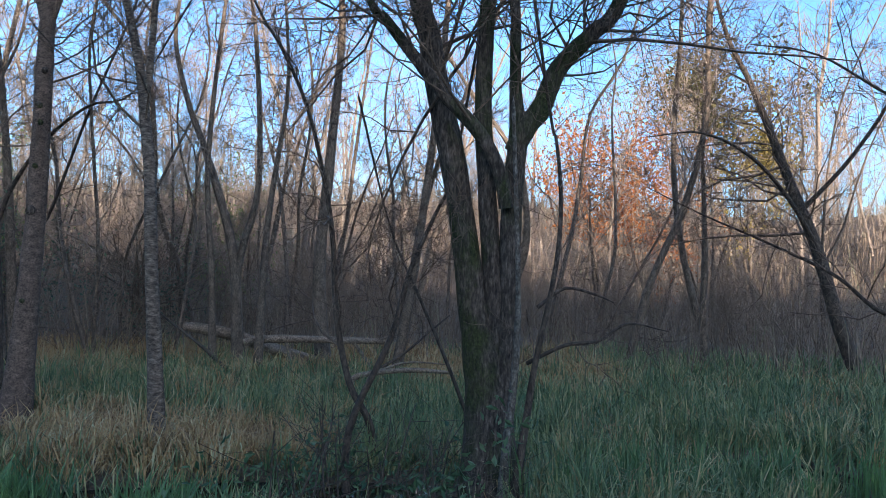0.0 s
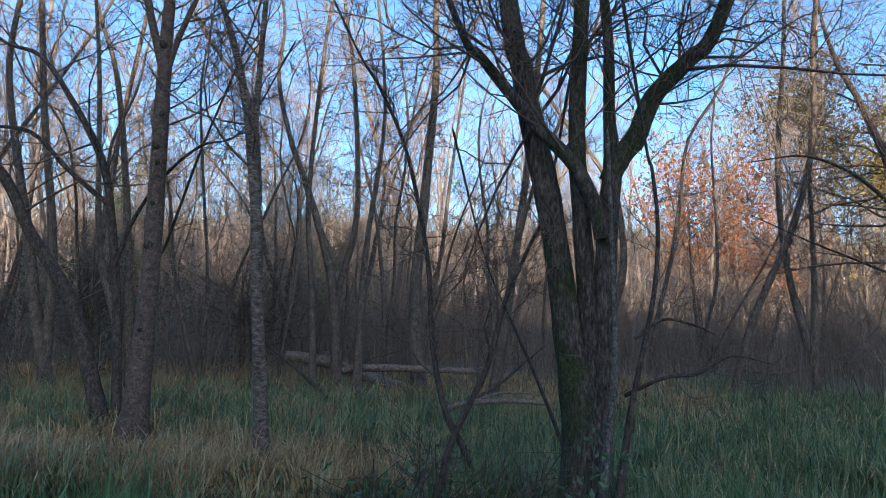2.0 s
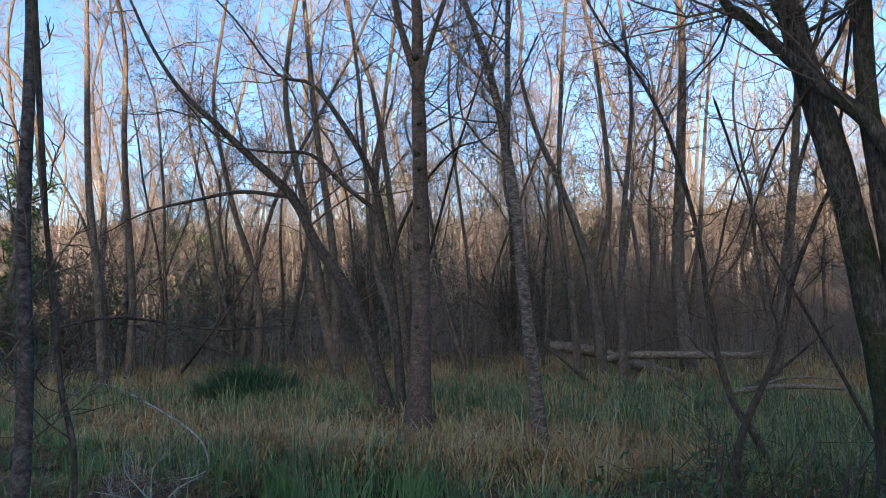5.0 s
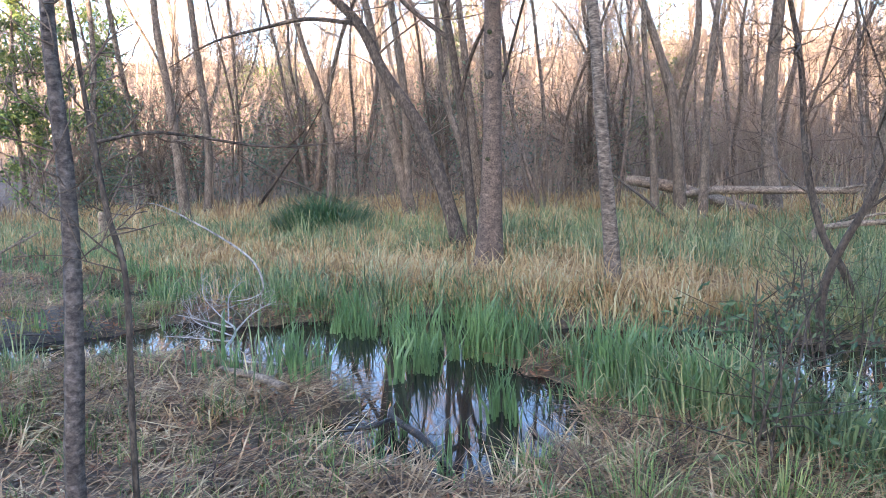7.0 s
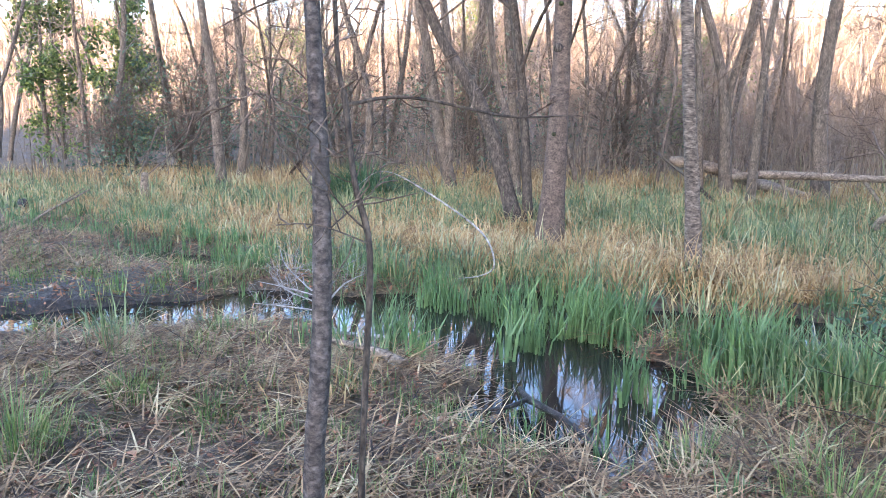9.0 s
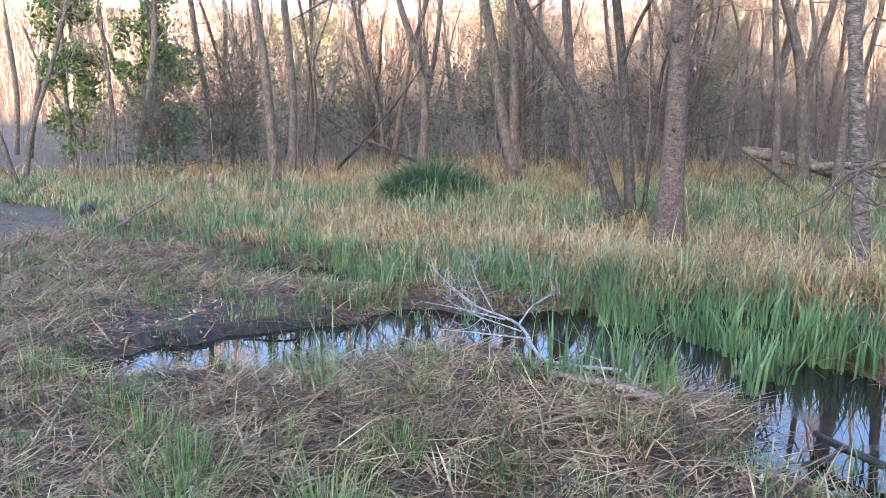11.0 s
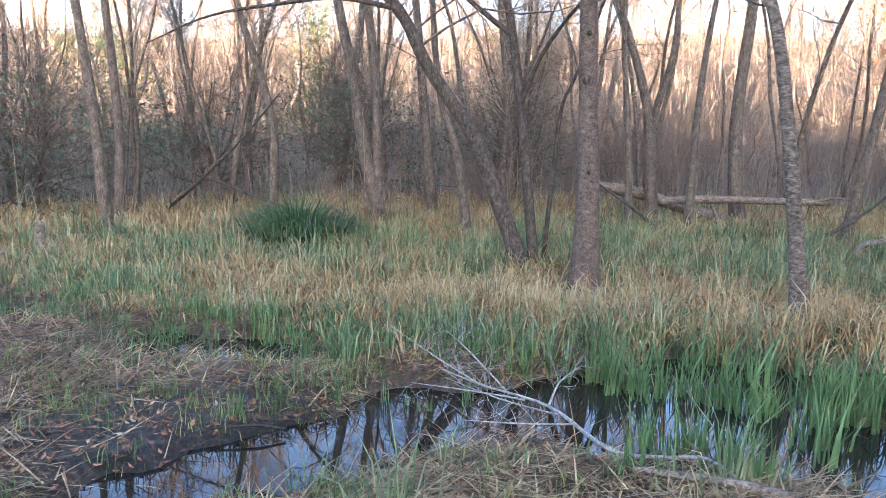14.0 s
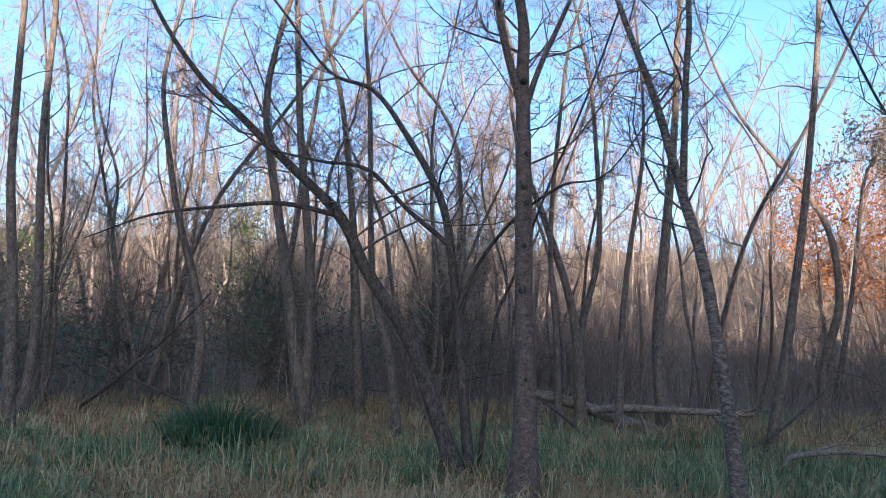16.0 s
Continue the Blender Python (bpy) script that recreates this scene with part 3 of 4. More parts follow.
# further trunks that can be told apart: points, base radius, top
MARKED = [([(-7.38, 10.3, 0), (-7.65, 10.2, 1.2), (-7.8, 10.15, 2.2), (-8.0, 10.1, 3.2), (-8.25, 10.0, 4.75)], 0.12, 10),
          ([(-7.5, 10.27, 0), (-7.48, 10.27, 2.05), (-7.74, 10.17, 4.35), (-7.9, 10.1, 6.5)], 0.09, 11),
          ([(-9.36, 10.4, 0), (-9.29, 10.44, 1.25), (-9.42, 10.37, 2.12), (-9.66, 10.24, 2.99), (-9.87, 10.13, 4.04), (-10.02, 10.05, 5.19)], 0.085, 9),
          ([(-10.75, 8.3, 0), (-10.84, 8.22, 1.94), (-10.95, 8.13, 3.43), (-10.98, 8.11, 5.76)], 0.09, 10),
          ([(-11.36, 9.25, 0), (-11.3, 9.31, 1.5), (-11.41, 9.22, 4.09), (-11.4, 9.22, 6.27)], 0.09, 10),
          ([(-5.94, 9.92, 0), (-6.1, 9.88, 1.08), (-6.39, 9.81, 2.18), (-6.55, 9.78, 4.62)], 0.075, 9),
          ([(-7.15, 12.1, 0), (-7.3, 12.06, 1.71), (-7.48, 12.0, 3.76), (-7.73, 11.93, 5.46)], 0.1, 10),
          ([(-0.8, 11.33, 0), (-0.5, 11.27, 1.96), (-0.27, 11.22, 4.12), (-0.11, 11.19, 6.68)], 0.085, 10),
          ([(1.06, 15.43, 0), (1.09, 15.42, 1.13), (1.36, 15.35, 2.33), (1.23, 15.39, 3.65), (0.85, 15.49, 4.45)], 0.11, 10),
          ([(-2.11, 12.53, 0), (-2.25, 12.54, 1.55), (-2.14, 12.53, 3.43), (-2.02, 12.52, 5.36)], 0.135, 12),
          ([(-3.45, 12.18, 0), (-3.57, 12.18, 1.49), (-3.78, 12.18, 2.41), (-4.18, 12.17, 3.54), (-4.49, 12.17, 4.31)], 0.1, 9),
          ([(-3.4, 12.2, 0), (-3.53, 12.2, 1.49), (-3.24, 12.2, 2.99), (-3.38, 12.2, 5.28)], 0.08, 10),
          ([(-2.92, 11.45, 0), (-2.85, 11.44, 2.22), (-2.63, 11.44, 4.15)], 0.07, 9),
          ([(-3.8, 11.99, 0), (-3.89, 11.99, 1.48), (-4.03, 11.98, 3.32), (-3.83, 11.99, 6.2)], 0.065, 10),
          ([(4.45, 13.53, 0), (4.4, 13.56, 0.98), (4.41, 13.56, 2.08), (4.37, 13.57, 3.09)], 0.085, 8)]
for points, r, top in MARKED:
    tree("alder_tree", "slender bare grey-brown tree at the edge of the wood", [
        ("trunk", points, np.linspace(r * 0.95, r * 0.45, len(points)), top, 24, 1.7, 0.3)], BARK_FAR, TWIG_SUNLIT, "bare trees of the wood", sides=8, level=1, fine=3)
tree("leaning_tree", "dark curved tree leaning over the marsh with many fine branches", [
    ("trunk", [(6.39, 11.92, 0), (6.1, 12.06, 0.84), (5.77, 12.22, 2.16), (5.43, 12.39, 3.17), (5.19, 12.51, 3.92), (4.86, 12.66, 4.89), (4.53, 12.83, 5.7)],
     (0.12, 0.11, 0.095, 0.08, 0.068, 0.05, 0.04), 7.5, 46, 2.4, 0.25),
    ("branch", [(5.77, 12.22, 2.2), (5.2, 11.9, 2.9), (4.5, 11.6, 3.5), (3.7, 11.4, 3.8), (2.9, 11.3, 3.7)], (0.04, 0.034, 0.028, 0.018, 0.008), 0, 18, 1.3, 0.2),
    ("branch", [(5.6, 12.3, 2.8), (6.2, 12.0, 3.6), (6.7, 11.7, 4.6)], (0.04, 0.034, 0.025), 6.5, 18, 1.5, 0.2)], BARK_BROWN, TWIG, sides=10)
tree("overhanging_tree", "dark tree whose long branch reaches over the marsh", [
    ("trunk", [(6.2, 7.2, 0), (6.1, 7.2, 1.2), (5.9, 7.25, 2.6), (5.7, 7.3, 4.2)], (0.12, 0.1, 0.09, 0.07), 8, 24, 2.4, 0.3),
    ("branch", [(6.05, 7.2, 1.0), (5.2, 7.5, 1.15), (4.57, 7.78, 1.25), (4.17, 7.98, 1.62), (3.63, 8.26, 1.94), (2.94, 8.61, 2.3), (2.41, 8.88, 2.61)],
     (0.032, 0.028, 0.024, 0.02, 0.016, 0.011, 0.006), 0, 22, 1.2, 0.2),
    ("branch", [(5.9, 7.25, 2.5), (5.2, 7.5, 3.1), (4.6, 7.8, 3.5), (4.0, 8.1, 4.0), (3.4, 8.4, 4.2)], (0.024, 0.02, 0.016, 0.012, 0.007), 0, 20, 1.3, 0.2)], BARK_BROWN, TWIG, sides=10)

# ---- saplings close to the path ----
tree("speckled_sapling", "speckled grey-brown sapling close to the path", [
    ("trunk", [(-1.66, 0.93, 0), (-1.645, 0.92, 0.46), (-1.635, 0.94, 0.75), (-1.66, 0.98, 1.06), (-1.685, 1.0, 1.32), (-1.7, 1.0, 1.62)],
     (0.03, 0.027, 0.0255, 0.023, 0.021, 0.019), 3.6, 16, 0.5, 0.42)], BARK_SAPLING, TWIG, sides=12, flare=0.2, level=1, fine=0)
tree("thin_sapling", "thin dark stem with a long level side branch", [
    ("trunk", [(-1.62, 1.08, 0), (-1.625, 1.08, 0.35), (-1.61, 1.08, 0.65), (-1.6, 1.09, 1.0), (-1.64, 1.08, 1.18), (-1.66, 1.07, 1.38), (-1.68, 1.06, 1.6)],
     (0.01, 0.0095, 0.009, 0.0085, 0.008, 0.0075, 0.006), 2.6, 10, 0.35, 0.4),
    ("branch", [(-1.66, 1.075, 1.37), (-1.6, 1.17, 1.39), (-1.54, 1.26, 1.385), (-1.41, 1.45, 1.345), (-1.28, 1.6, 1.35)], (0.006, 0.005, 0.0045, 0.004, 0.002), 0, 7, 0.2, 0.3)], BARK_BROWN, TWIG, level=1, fine=0)

# ---- the wood: trees that can be counted, then far woods ----
SPOTS = []


def clear_of(x, y, gap):
    return all((x - a) ** 2 + (y - b) ** 2 > gap * gap for a, b in SPOTS)


for points, r, top in MARKED:
    SPOTS.append(points[0][:2])


def wood_point(lo, hi):
    """A place in the wood ahead, as bearing and distance from the start of the path."""
    a = radians(rng.uniform(-66, 34))
    d = math.sqrt(rng.uniform(lo * lo, hi * hi))
    return -1.2 + d * math.sin(a), d * math.cos(a)


def wood_tree(height, r, forks):
    """Trunk and crown arrays of a tree of the wood, with its base at the origin."""
    trunk, crown = Tubes(), Tubes()
    for k in range(forks):
        lean = rng.normal(0, 0.08 + 0.1 * (k > 0), 2)
        p = [np.array((0.12 * k * math.cos(k * 2.1), 0.12 * k * math.sin(k * 2.1), -0.1))]
        way = unit(np.array((lean[0], lean[1], 1.0)))
        for i in range(8):
            way = unit(way + rng.normal(0, 0.19, 3) * np.array((1, 1, 0.2)) + UP * 0.13)
            p.append(p[-1] + way * height * (1 - 0.13 * k) / 8)
        path = spline(p, 3)
        radii = np.linspace(r * (1 - 0.2 * k), 0.014, len(path))
        radii[0] *= 1.25
        trunk.add(path, radii * 0.7, 7, 0.03)
        ramify(crown, path, radii, 0.2, 22, height * 0.17, 1, 0.12, 0.26, 0.004, (0.5, 1.2), 0.55, (4, 2))
    crown.fuzz(1.8, 0.55, 0.005)
    return trunk, crown


KINDS = [wood_tree(h, r, f) for h, r, f in ((9.5, 0.08, 1), (12, 0.1, 1), (9, 0.065, 2), (11, 0.085, 2), (7.5, 0.05, 1), (13, 0.11, 1), (9.5, 0.06, 3), (10, 0.07, 2))]
models = []
for trunk, crown in KINDS:
    ob = thing("bare_tree", (0, 0, 0), "bare grey-brown tree with fine twigs in the wood", "tree", "bare trees of the wood")
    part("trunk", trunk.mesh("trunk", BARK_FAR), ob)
    part("crown", crown.mesh("crown", TWIG_SUNLIT), ob, "fine bare twigs")
    models.append(ob)
placed = 0
for attempt in range(4000):
    if placed >= 54:
        break
    x, y = wood_point(12.5, 24)
    if not clear_of(x, y, 1.15) or (x < -15 and y < 9) or (placed % 3 == 0 and x > -6):
        continue
    SPOTS.append((x, y))
    m = Matrix.LocRotScale((x, y, float(ground_height(x, y))), Euler((0, 0, rng.uniform(0, 6.28))), Vector((1, 1, 1)) * rng.uniform(0.8, 1.15))
    if placed < len(models):
        models[placed].matrix_basis = m
    else:
        copy_thing(models[placed % len(models)], m).scale = (1, 1, 1)
    placed += 1


def spread(arrays, places, tilt=0.0):
    """One mesh from many turned and scaled copies of some shapes: places are x, y, z, scale."""
    vs, fs, n = [], [], 0
    for k, (x, y, z, s) in enumerate(places):
        v, f = arrays[k % len(arrays)]
        a = rng.uniform(0, 6.28)
        c, w = math.cos(a) * s, math.sin(a) * s
        q = np.stack((v[:, 0] * c - v[:, 1] * w, v[:, 0] * w + v[:, 1] * c, v[:, 2] * s), -1)
        if tilt:
            q[:, :2] += q[:, 2:] * rng.normal(0, tilt, 2)
        vs.append(q + np.array((x, y, z)))
        fs.append(f + n)
        n += len(v)
    return np.concatenate(vs), np.concatenate(fs)


def far_tree(height):
    t = Tubes()
    p = grow((0, 0, -0.2), (rng.normal(0, 0.08), rng.normal(0, 0.08), 1), height, 7, 0.08, 0.06)
    r = np.linspace(0.1, 0.016, 8)
    t.add(p, r, 5)
    ramify(t, p, r, 0.2, 26, height * 0.2, 0, 0.22, 0.2, 0.014, (0.4, 1.0), 0.55, (3, 2))
    t.fuzz(4.5, height * 0.09, 0.012)
    return t


places = []
for attempt in range(1600):
    x, y = wood_point(23, 92)
    if x < -16 and y < 13 + 0.1 * abs(x):
        continue
    places.append((x, y, float(ground_height(x, y)), rng.uniform(0.75, 1.25)))
    if len(places) >= 240:
        break
far_woods = new("far_woods", build_mesh("far_woods", *spread([far_tree(h).arrays() for h in (9, 10, 12, 11, 14, 8, 10)], places), TWIG_SUNLIT))
tagged(far_woods, "dense bare wood behind the marsh in evening sun", "woods", kind="stuff")


def thicket_clump(height, stems):
    t = Tubes()
    for k in range(stems):
        a, q = rng.uniform(0, 6.28), rng.uniform(0, 0.5)
        p = grow((q * math.cos(a), q * math.sin(a), -0.05), (0.45 * math.cos(a), 0.45 * math.sin(a), 1), height * rng.uniform(0.5, 1.1), 5, 0.19, 0.06)
        r = np.linspace(0.013, 0.005, 6)
        t.add(p, r, 3)
        ramify(t, p, r, 0.2, 10, height * 0.28, 1 if k % 4 == 0 else 0, 0.06, 0.3, 0.004, (0.6, 1.4), 0.4, (3, 2))
    return t.arrays()


clumps = [thicket_clump(h, n) for h, n in ((2.6, 8), (3.4, 9), (2.0, 7), (4.0, 8), (3.0, 6))]
places = []
for attempt in range(900):
    x, y = wood_point(11.3, 30)
    if (x < -15 and y < 10) or (x < -9 and rng.random() < 0.5) or (x > -6 and y < 13.0 and rng.random() < 0.7):
        continue
    places.append((x, y, float(ground_height(x, y)), rng.uniform(0.7, 1.2)))
    if len(places) >= 135:
        break
brush = []
for attempt in range(700):
    x, y = wood_point(27, 90)
    if not (x < -16 and y < 14 + 0.1 * abs(x)):
        brush.append((x, y, float(ground_height(x, y)), rng.uniform(1.7, 3.0)))
    if len(brush) >= 140:
        break
far_brush = new("far_brush", build_mesh("far_brush", *spread(clumps, brush), TWIG_SUNLIT))
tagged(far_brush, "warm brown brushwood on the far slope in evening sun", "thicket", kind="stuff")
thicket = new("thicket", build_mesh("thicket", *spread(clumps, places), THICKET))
tagged(thicket, "dense grey-brown thicket of thin bare stems", "thicket", kind="stuff")


# ---- leaves and blades ----
def leaf_arrays(centres, size, flat=0.0):
    """Small pointed leaves, folded along the midrib, one at each centre."""
    n = len(centres)
    d = rng.normal(0, 1, (n, 3))
    d[:, 2] *= 1 - flat
    d /= np.linalg.norm(d, axis=1)[:, None]
    s = np.cross(d, rng.normal(0, 1, (n, 3)) * (1 - flat) + UP * flat * 3)
    s /= np.linalg.norm(s, axis=1)[:, None] + 1e-9
    fold = np.cross(d, s)
    L = size * rng.uniform(0.6, 1.3, (n, 1))
    v = np.stack((centres - d * L, centres + s * L * 0.42 + fold * L * 0.18, centres + d * L, centres - s * L * 0.42 + fold * L * 0.18), 1)
    i = np.arange(n)[:, None] * 4
    return v.reshape(-1, 3), np.concatenate((i + (0, 1, 2), i + (0, 2, 3)), 0).reshape(-1, 3)


def blade_arrays(x, y, z, length, width, lean, way=None, bow=0.5, tip=1.7):
    """Blades: a quad and a tip each, bowing over by lean."""
    n = len(x)
    a = rng.uniform(0, 2 * math.pi, n) if way is None else way
    d = np.stack((np.cos(a), np.sin(a), np.zeros(n)), -1)
    t = a + math.pi / 2 + rng.normal(0, 0.5, n)
    s = np.stack((np.cos(t), np.sin(t), np.zeros(n)), -1) * (np.asarray(width) / 2 * np.ones(n))[:, None]
    p0 = np.stack((x, y, z), -1)
    L = np.asarray(length)[:, None]
    lean = np.asarray(lean)[:, None]
    p1 = p0 + UP * L * 0.55 * np.cos(lean * bow) + d * L * 0.55 * np.sin(lean * bow)
    p2 = p1 + UP * L * 0.45 * np.cos(lean * tip) + d * L * 0.45 * np.sin(lean * tip)
    v = np.stack((p0 - s, p0 + s, p1 + s * 0.8, p1 - s * 0.8, p2), 1).reshape(-1, 3)
    i = np.arange(n)[:, None] * 5
    return v, np.concatenate((i + (0, 1, 2), i + (0, 2, 3), i + (3, 2, 4)), 1).reshape(-1, 3)


def stuff(name, arrays, material, label, category):
    return tagged(new(name, build_mesh(name, *arrays, material, False)), label, category, kind="stuff")


def join(*many):
    vs, fs, n = [], [], 0
    for v, f in many:
        vs.append(v)
        fs.append(f + n)
        n += len(v)
    return np.concatenate(vs), np.concatenate(fs)


def tufts(cx, cy, per, radius):
    """Points gathered round tuft centres."""
    k = np.repeat(np.arange(len(cx)), per)
    return np.asarray(cx)[k] + rng.normal(0, radius, len(k)), np.asarray(cy)[k] + rng.normal(0, radius, len(k)), k


def straw_share(x, y):
    """How much of the sedge is bleached straw: round the two tall trees and along the wood's edge."""
    s = np.exp(-(((x + 4.0) / 1.9) ** 2 + ((y - 6.2) / 1.0) ** 2)) + np.exp(-(((x + 2.0) / 1.1) ** 2 + ((y - 5.9) / 0.8) ** 2)) + 0.9 * np.exp(-(((x + 6.2) / 2.0) ** 2 + ((y - 5.6) / 0.8) ** 2))
    s += 0.22 * np.clip((0.3 - x) / 1.0, 0, 1)
    s += 0.75 * np.clip((y + 0.45 * np.abs(x + 3) - 10.5) / 2.5, 0, 1) * (x < 2.5) + 0.2 * (x < -5.5) * np.clip((y - 5.5), 0, 1)
    return np.clip(s + 0.42 * wave(x, y, 2.3, 0.5) + 0.2 * wave(x, y, 7.0, 1.5), 0.04, 0.96)


def trodden(x, y):
    """1 on the trodden, flattened ground by the path, 0 in the standing sedge."""
    edge = np.interp(x, (-14, -9, -7, -5.5, -4.5, -3, -1.5, -0.5, 0.5, 2, 6), (5.2, 4.9, 4.8, 4.7, 4.6, 4.5, 4.2, 3.4, 3.3, 3.6, 3.6))
    return np.clip((edge - y + 0.3 * wave(x, y, 2.5, 0.2)) / 0.5, 0, 1)


# standing sedge, green and straw, thinner far off
n = 11000
d = 2.6 + 13.5 * rng.random(n) ** 0.8
a = np.radians(rng.uniform(-68, 38, n))
tx, ty = -1.2 + d * np.sin(a), d * np.cos(a)
keep = (rng.random(n) > trodden(tx, ty) * 0.97) & (pool_gap(tx, ty) > -0.02) & (np.hypot(tx - 0.57, ty - 5.2) > 0.3) & (np.hypot(tx + 3.92, ty - 6.7) > 0.42) & (np.hypot(tx + 2.12, ty - 5.85) > 0.22)
tx, ty = tx[keep], ty[keep]
straw = rng.random(len(tx)) < straw_share(tx, ty)
for name, pick, material, label, lean, high in (("green_sedge", ~straw, SEDGE, "lush green sedge standing in the marsh", 0.62, 0.36), ("straw_sedge", straw, STRAW, "bleached straw-coloured sedge tussocks", 0.95, 0.38)):
    bx, by, k = tufts(tx[pick], ty[pick], 19, 0.075)
    ok = pool_gap(bx, by) > -0.05
    bx, by, k = bx[ok], by[ok], k[ok]
    size = (rng.uniform(0.35, 1.45, pick.sum()) * (1 - 0.45 * np.clip((6.4 - ty[pick]) / 1.2, 0, 1) * np.clip((-4.6 - tx[pick]) / 1.2, 0, 1)))[k]
    out = np.arctan2(by - ty[pick][k], bx - tx[pick][k]) + rng.normal(0, 0.7, len(bx))
    far = np.hypot(bx + 1.2, by)
    stuff(name, blade_arrays(bx, by, ground_height(bx, by) - 0.01, high * size * rng.uniform(0.55, 1.15, len(bx)), 0.0065 + 0.0009 * far, np.abs(rng.normal(lean, 0.35, len(bx))), out), material, label, "sedge")

# dead bracken and thin stalks under the trees, up the far slope
n = 46000
d = 13 + 84 * rng.random(n) ** 1.35
a = np.radians(rng.uniform(-64, 36, n))
x, y = -1.2 + d * np.sin(a), d * np.cos(a)
keep = ~((x < -15) & (y < 12 + 0.1 * np.abs(x))) & (rng.random(n) < (0.75 + 0.5 * wave(x, y, 0.45, 0.9)) * np.clip((d - 8) / 20, 0.3, 1))
x, y, d = x[keep], y[keep], d[keep]
stuff("dead_undergrowth", blade_arrays(x, y, ground_height(x, y) - 0.02, rng.uniform(0.4, 1.7, len(x)) * (0.8 + d / 90), 0.009 + 0.0005 * d, np.abs(rng.normal(0.55, 0.4, len(x)))), BRACKEN, "brown dead bracken and thin stalks under the trees", "undergrowth")

# flag iris in the pools: clumps of upright sword leaves
IRIS_BEDS = [(-3.1, 3.2, 0.2, 0.15, 9), (-2.6, 3.95, 0.5, 0.15, 34), (-2.1, 3.95, 0.35, 0.2, 30), (-1.15, 3.7, 0.32, 0.32, 40), (-0.75, 3.55, 0.3, 0.3, 26), (-3.5, 4.1, 0.35, 0.15, 26), (-2.4, 3.45, 0.15, 0.12, 9),
             (-4.1, 4.25, 0.4, 0.12, 16), (-5.2, 3.95, 0.3, 0.12, 16), (-7.4, 4.75, 0.6, 0.15, 18), (-6.0, 4.3, 0.4, 0.12, 10), (1.4, 4.9, 0.5, 0.4, 36), (2.3, 5.3, 0.6, 0.5, 36), (-2.8, 4.6, 0.7, 0.15, 16),
             (-1.55, 3.05, 0.15, 0.12, 6), (-2.95, 2.8, 0.3, 0.1, 6), (3.4, 5.2, 0.6, 0.5, 26), (-4.4, 3.5, 0.25, 0.12, 5)]
cx = np.concatenate([rng.normal(x, rx * 0.6, m) for x, y, rx, ry, m in IRIS_BEDS])
cy = np.concatenate([rng.normal(y, ry * 0.6, m) for x, y, rx, ry, m in IRIS_BEDS])
iris_leaves = []
for k in range(18):
    one = np.zeros(1)
    iris_leaves.append(build_mesh("leaf", *blade_arrays(one, one, one - 0.05, np.array([0.46 * rng.uniform(0.5, 1.1)]), rng.uniform(0.012, 0.02), np.array([abs(rng.normal(0.16, 0.13))]), one), IRIS, False))
for k in range(len(cx)):
    s = rng.uniform(0.7, 1.15) * (0.62 if cx[k] < -3.6 else 1.0)
    ob = thing("iris_clump", (cx[k], cy[k], max(float(ground_height(cx[k], cy[k])), WATER_LEVEL - 0.06)), "clump of upright green flag iris leaves in shallow water", "iris", "flag iris round the pools")
    ob.scale = (s, s, s)
    for m in range(9):
        leaf = part("leaf", iris_leaves[int(rng.integers(18))], ob)
        leaf.location = (*rng.normal(0, 0.028, 2), 0)
        leaf.rotation_euler = (0, 0, rng.uniform(0, 6.28))

# short turf and young shoots on the trodden ground
n = 1500
tx, ty = rng.uniform(-9, 2.5, n), rng.uniform(-0.4, 4.5, n)
keep = (trodden(tx, ty) > 0.3) & (pool_gap(tx, ty) > 0.03) & (rng.random(n) < 0.45 + 0.5 * wave(tx, ty, 1.6, 2.2))
tx, ty = np.append(tx[keep], rng.normal((-3.95, -3.3, -3.35, -3.5, -3.05, -4.9, -0.3, -0.1), 0.01)), np.append(ty[keep], rng.normal((1.0, 1.05, 1.15, 1.6, 1.7, 1.35, 2.5, 2.2), 0.01))
bx, by, k = tufts(tx, ty, 26, 0.06)
stuff("turf", blade_arrays(bx, by, ground_height(bx, by), rng.uniform(0.05, 0.17, len(bx)), 0.0045, np.abs(rng.normal(0.6, 0.3, len(bx)))), TURF, "short green grass tufts on muddy ground", "grass")
for x, y, s in ((-3.95, 0.95, 1.2), (-3.3, 1.0, 1.3), (-3.7, 0.7, 1.1), (-3.45, 1.6, 0.7), (-3.05, 1.7, 0.6), (-4.9, 1.3, 0.8), (-2.2, 2.35, 0.5), (-1.1, 2.5, 0.8), (-0.6, 2.3, 1.0), (-4.4, 1.1, 0.9), (-0.2, 2.6, 1.1)):
    m = 170
    q = rng.normal(0, 0.085, (2, m))
    ob = new("grass_tuft", build_mesh("grass_tuft", *blade_arrays(q[0], q[1], np.full(m, -0.01), 0.26 * s * rng.uniform(0.4, 1.1, m), 0.005, np.abs(rng.normal(0.7, 0.3, m)), np.arctan2(q[1], q[0])), TURF, False))
    ob.location = (x, y, float(ground_height(x, y)))
    tagged(ob, "fresh green grass tuft beside the path", "grass", "grass tufts by the path")

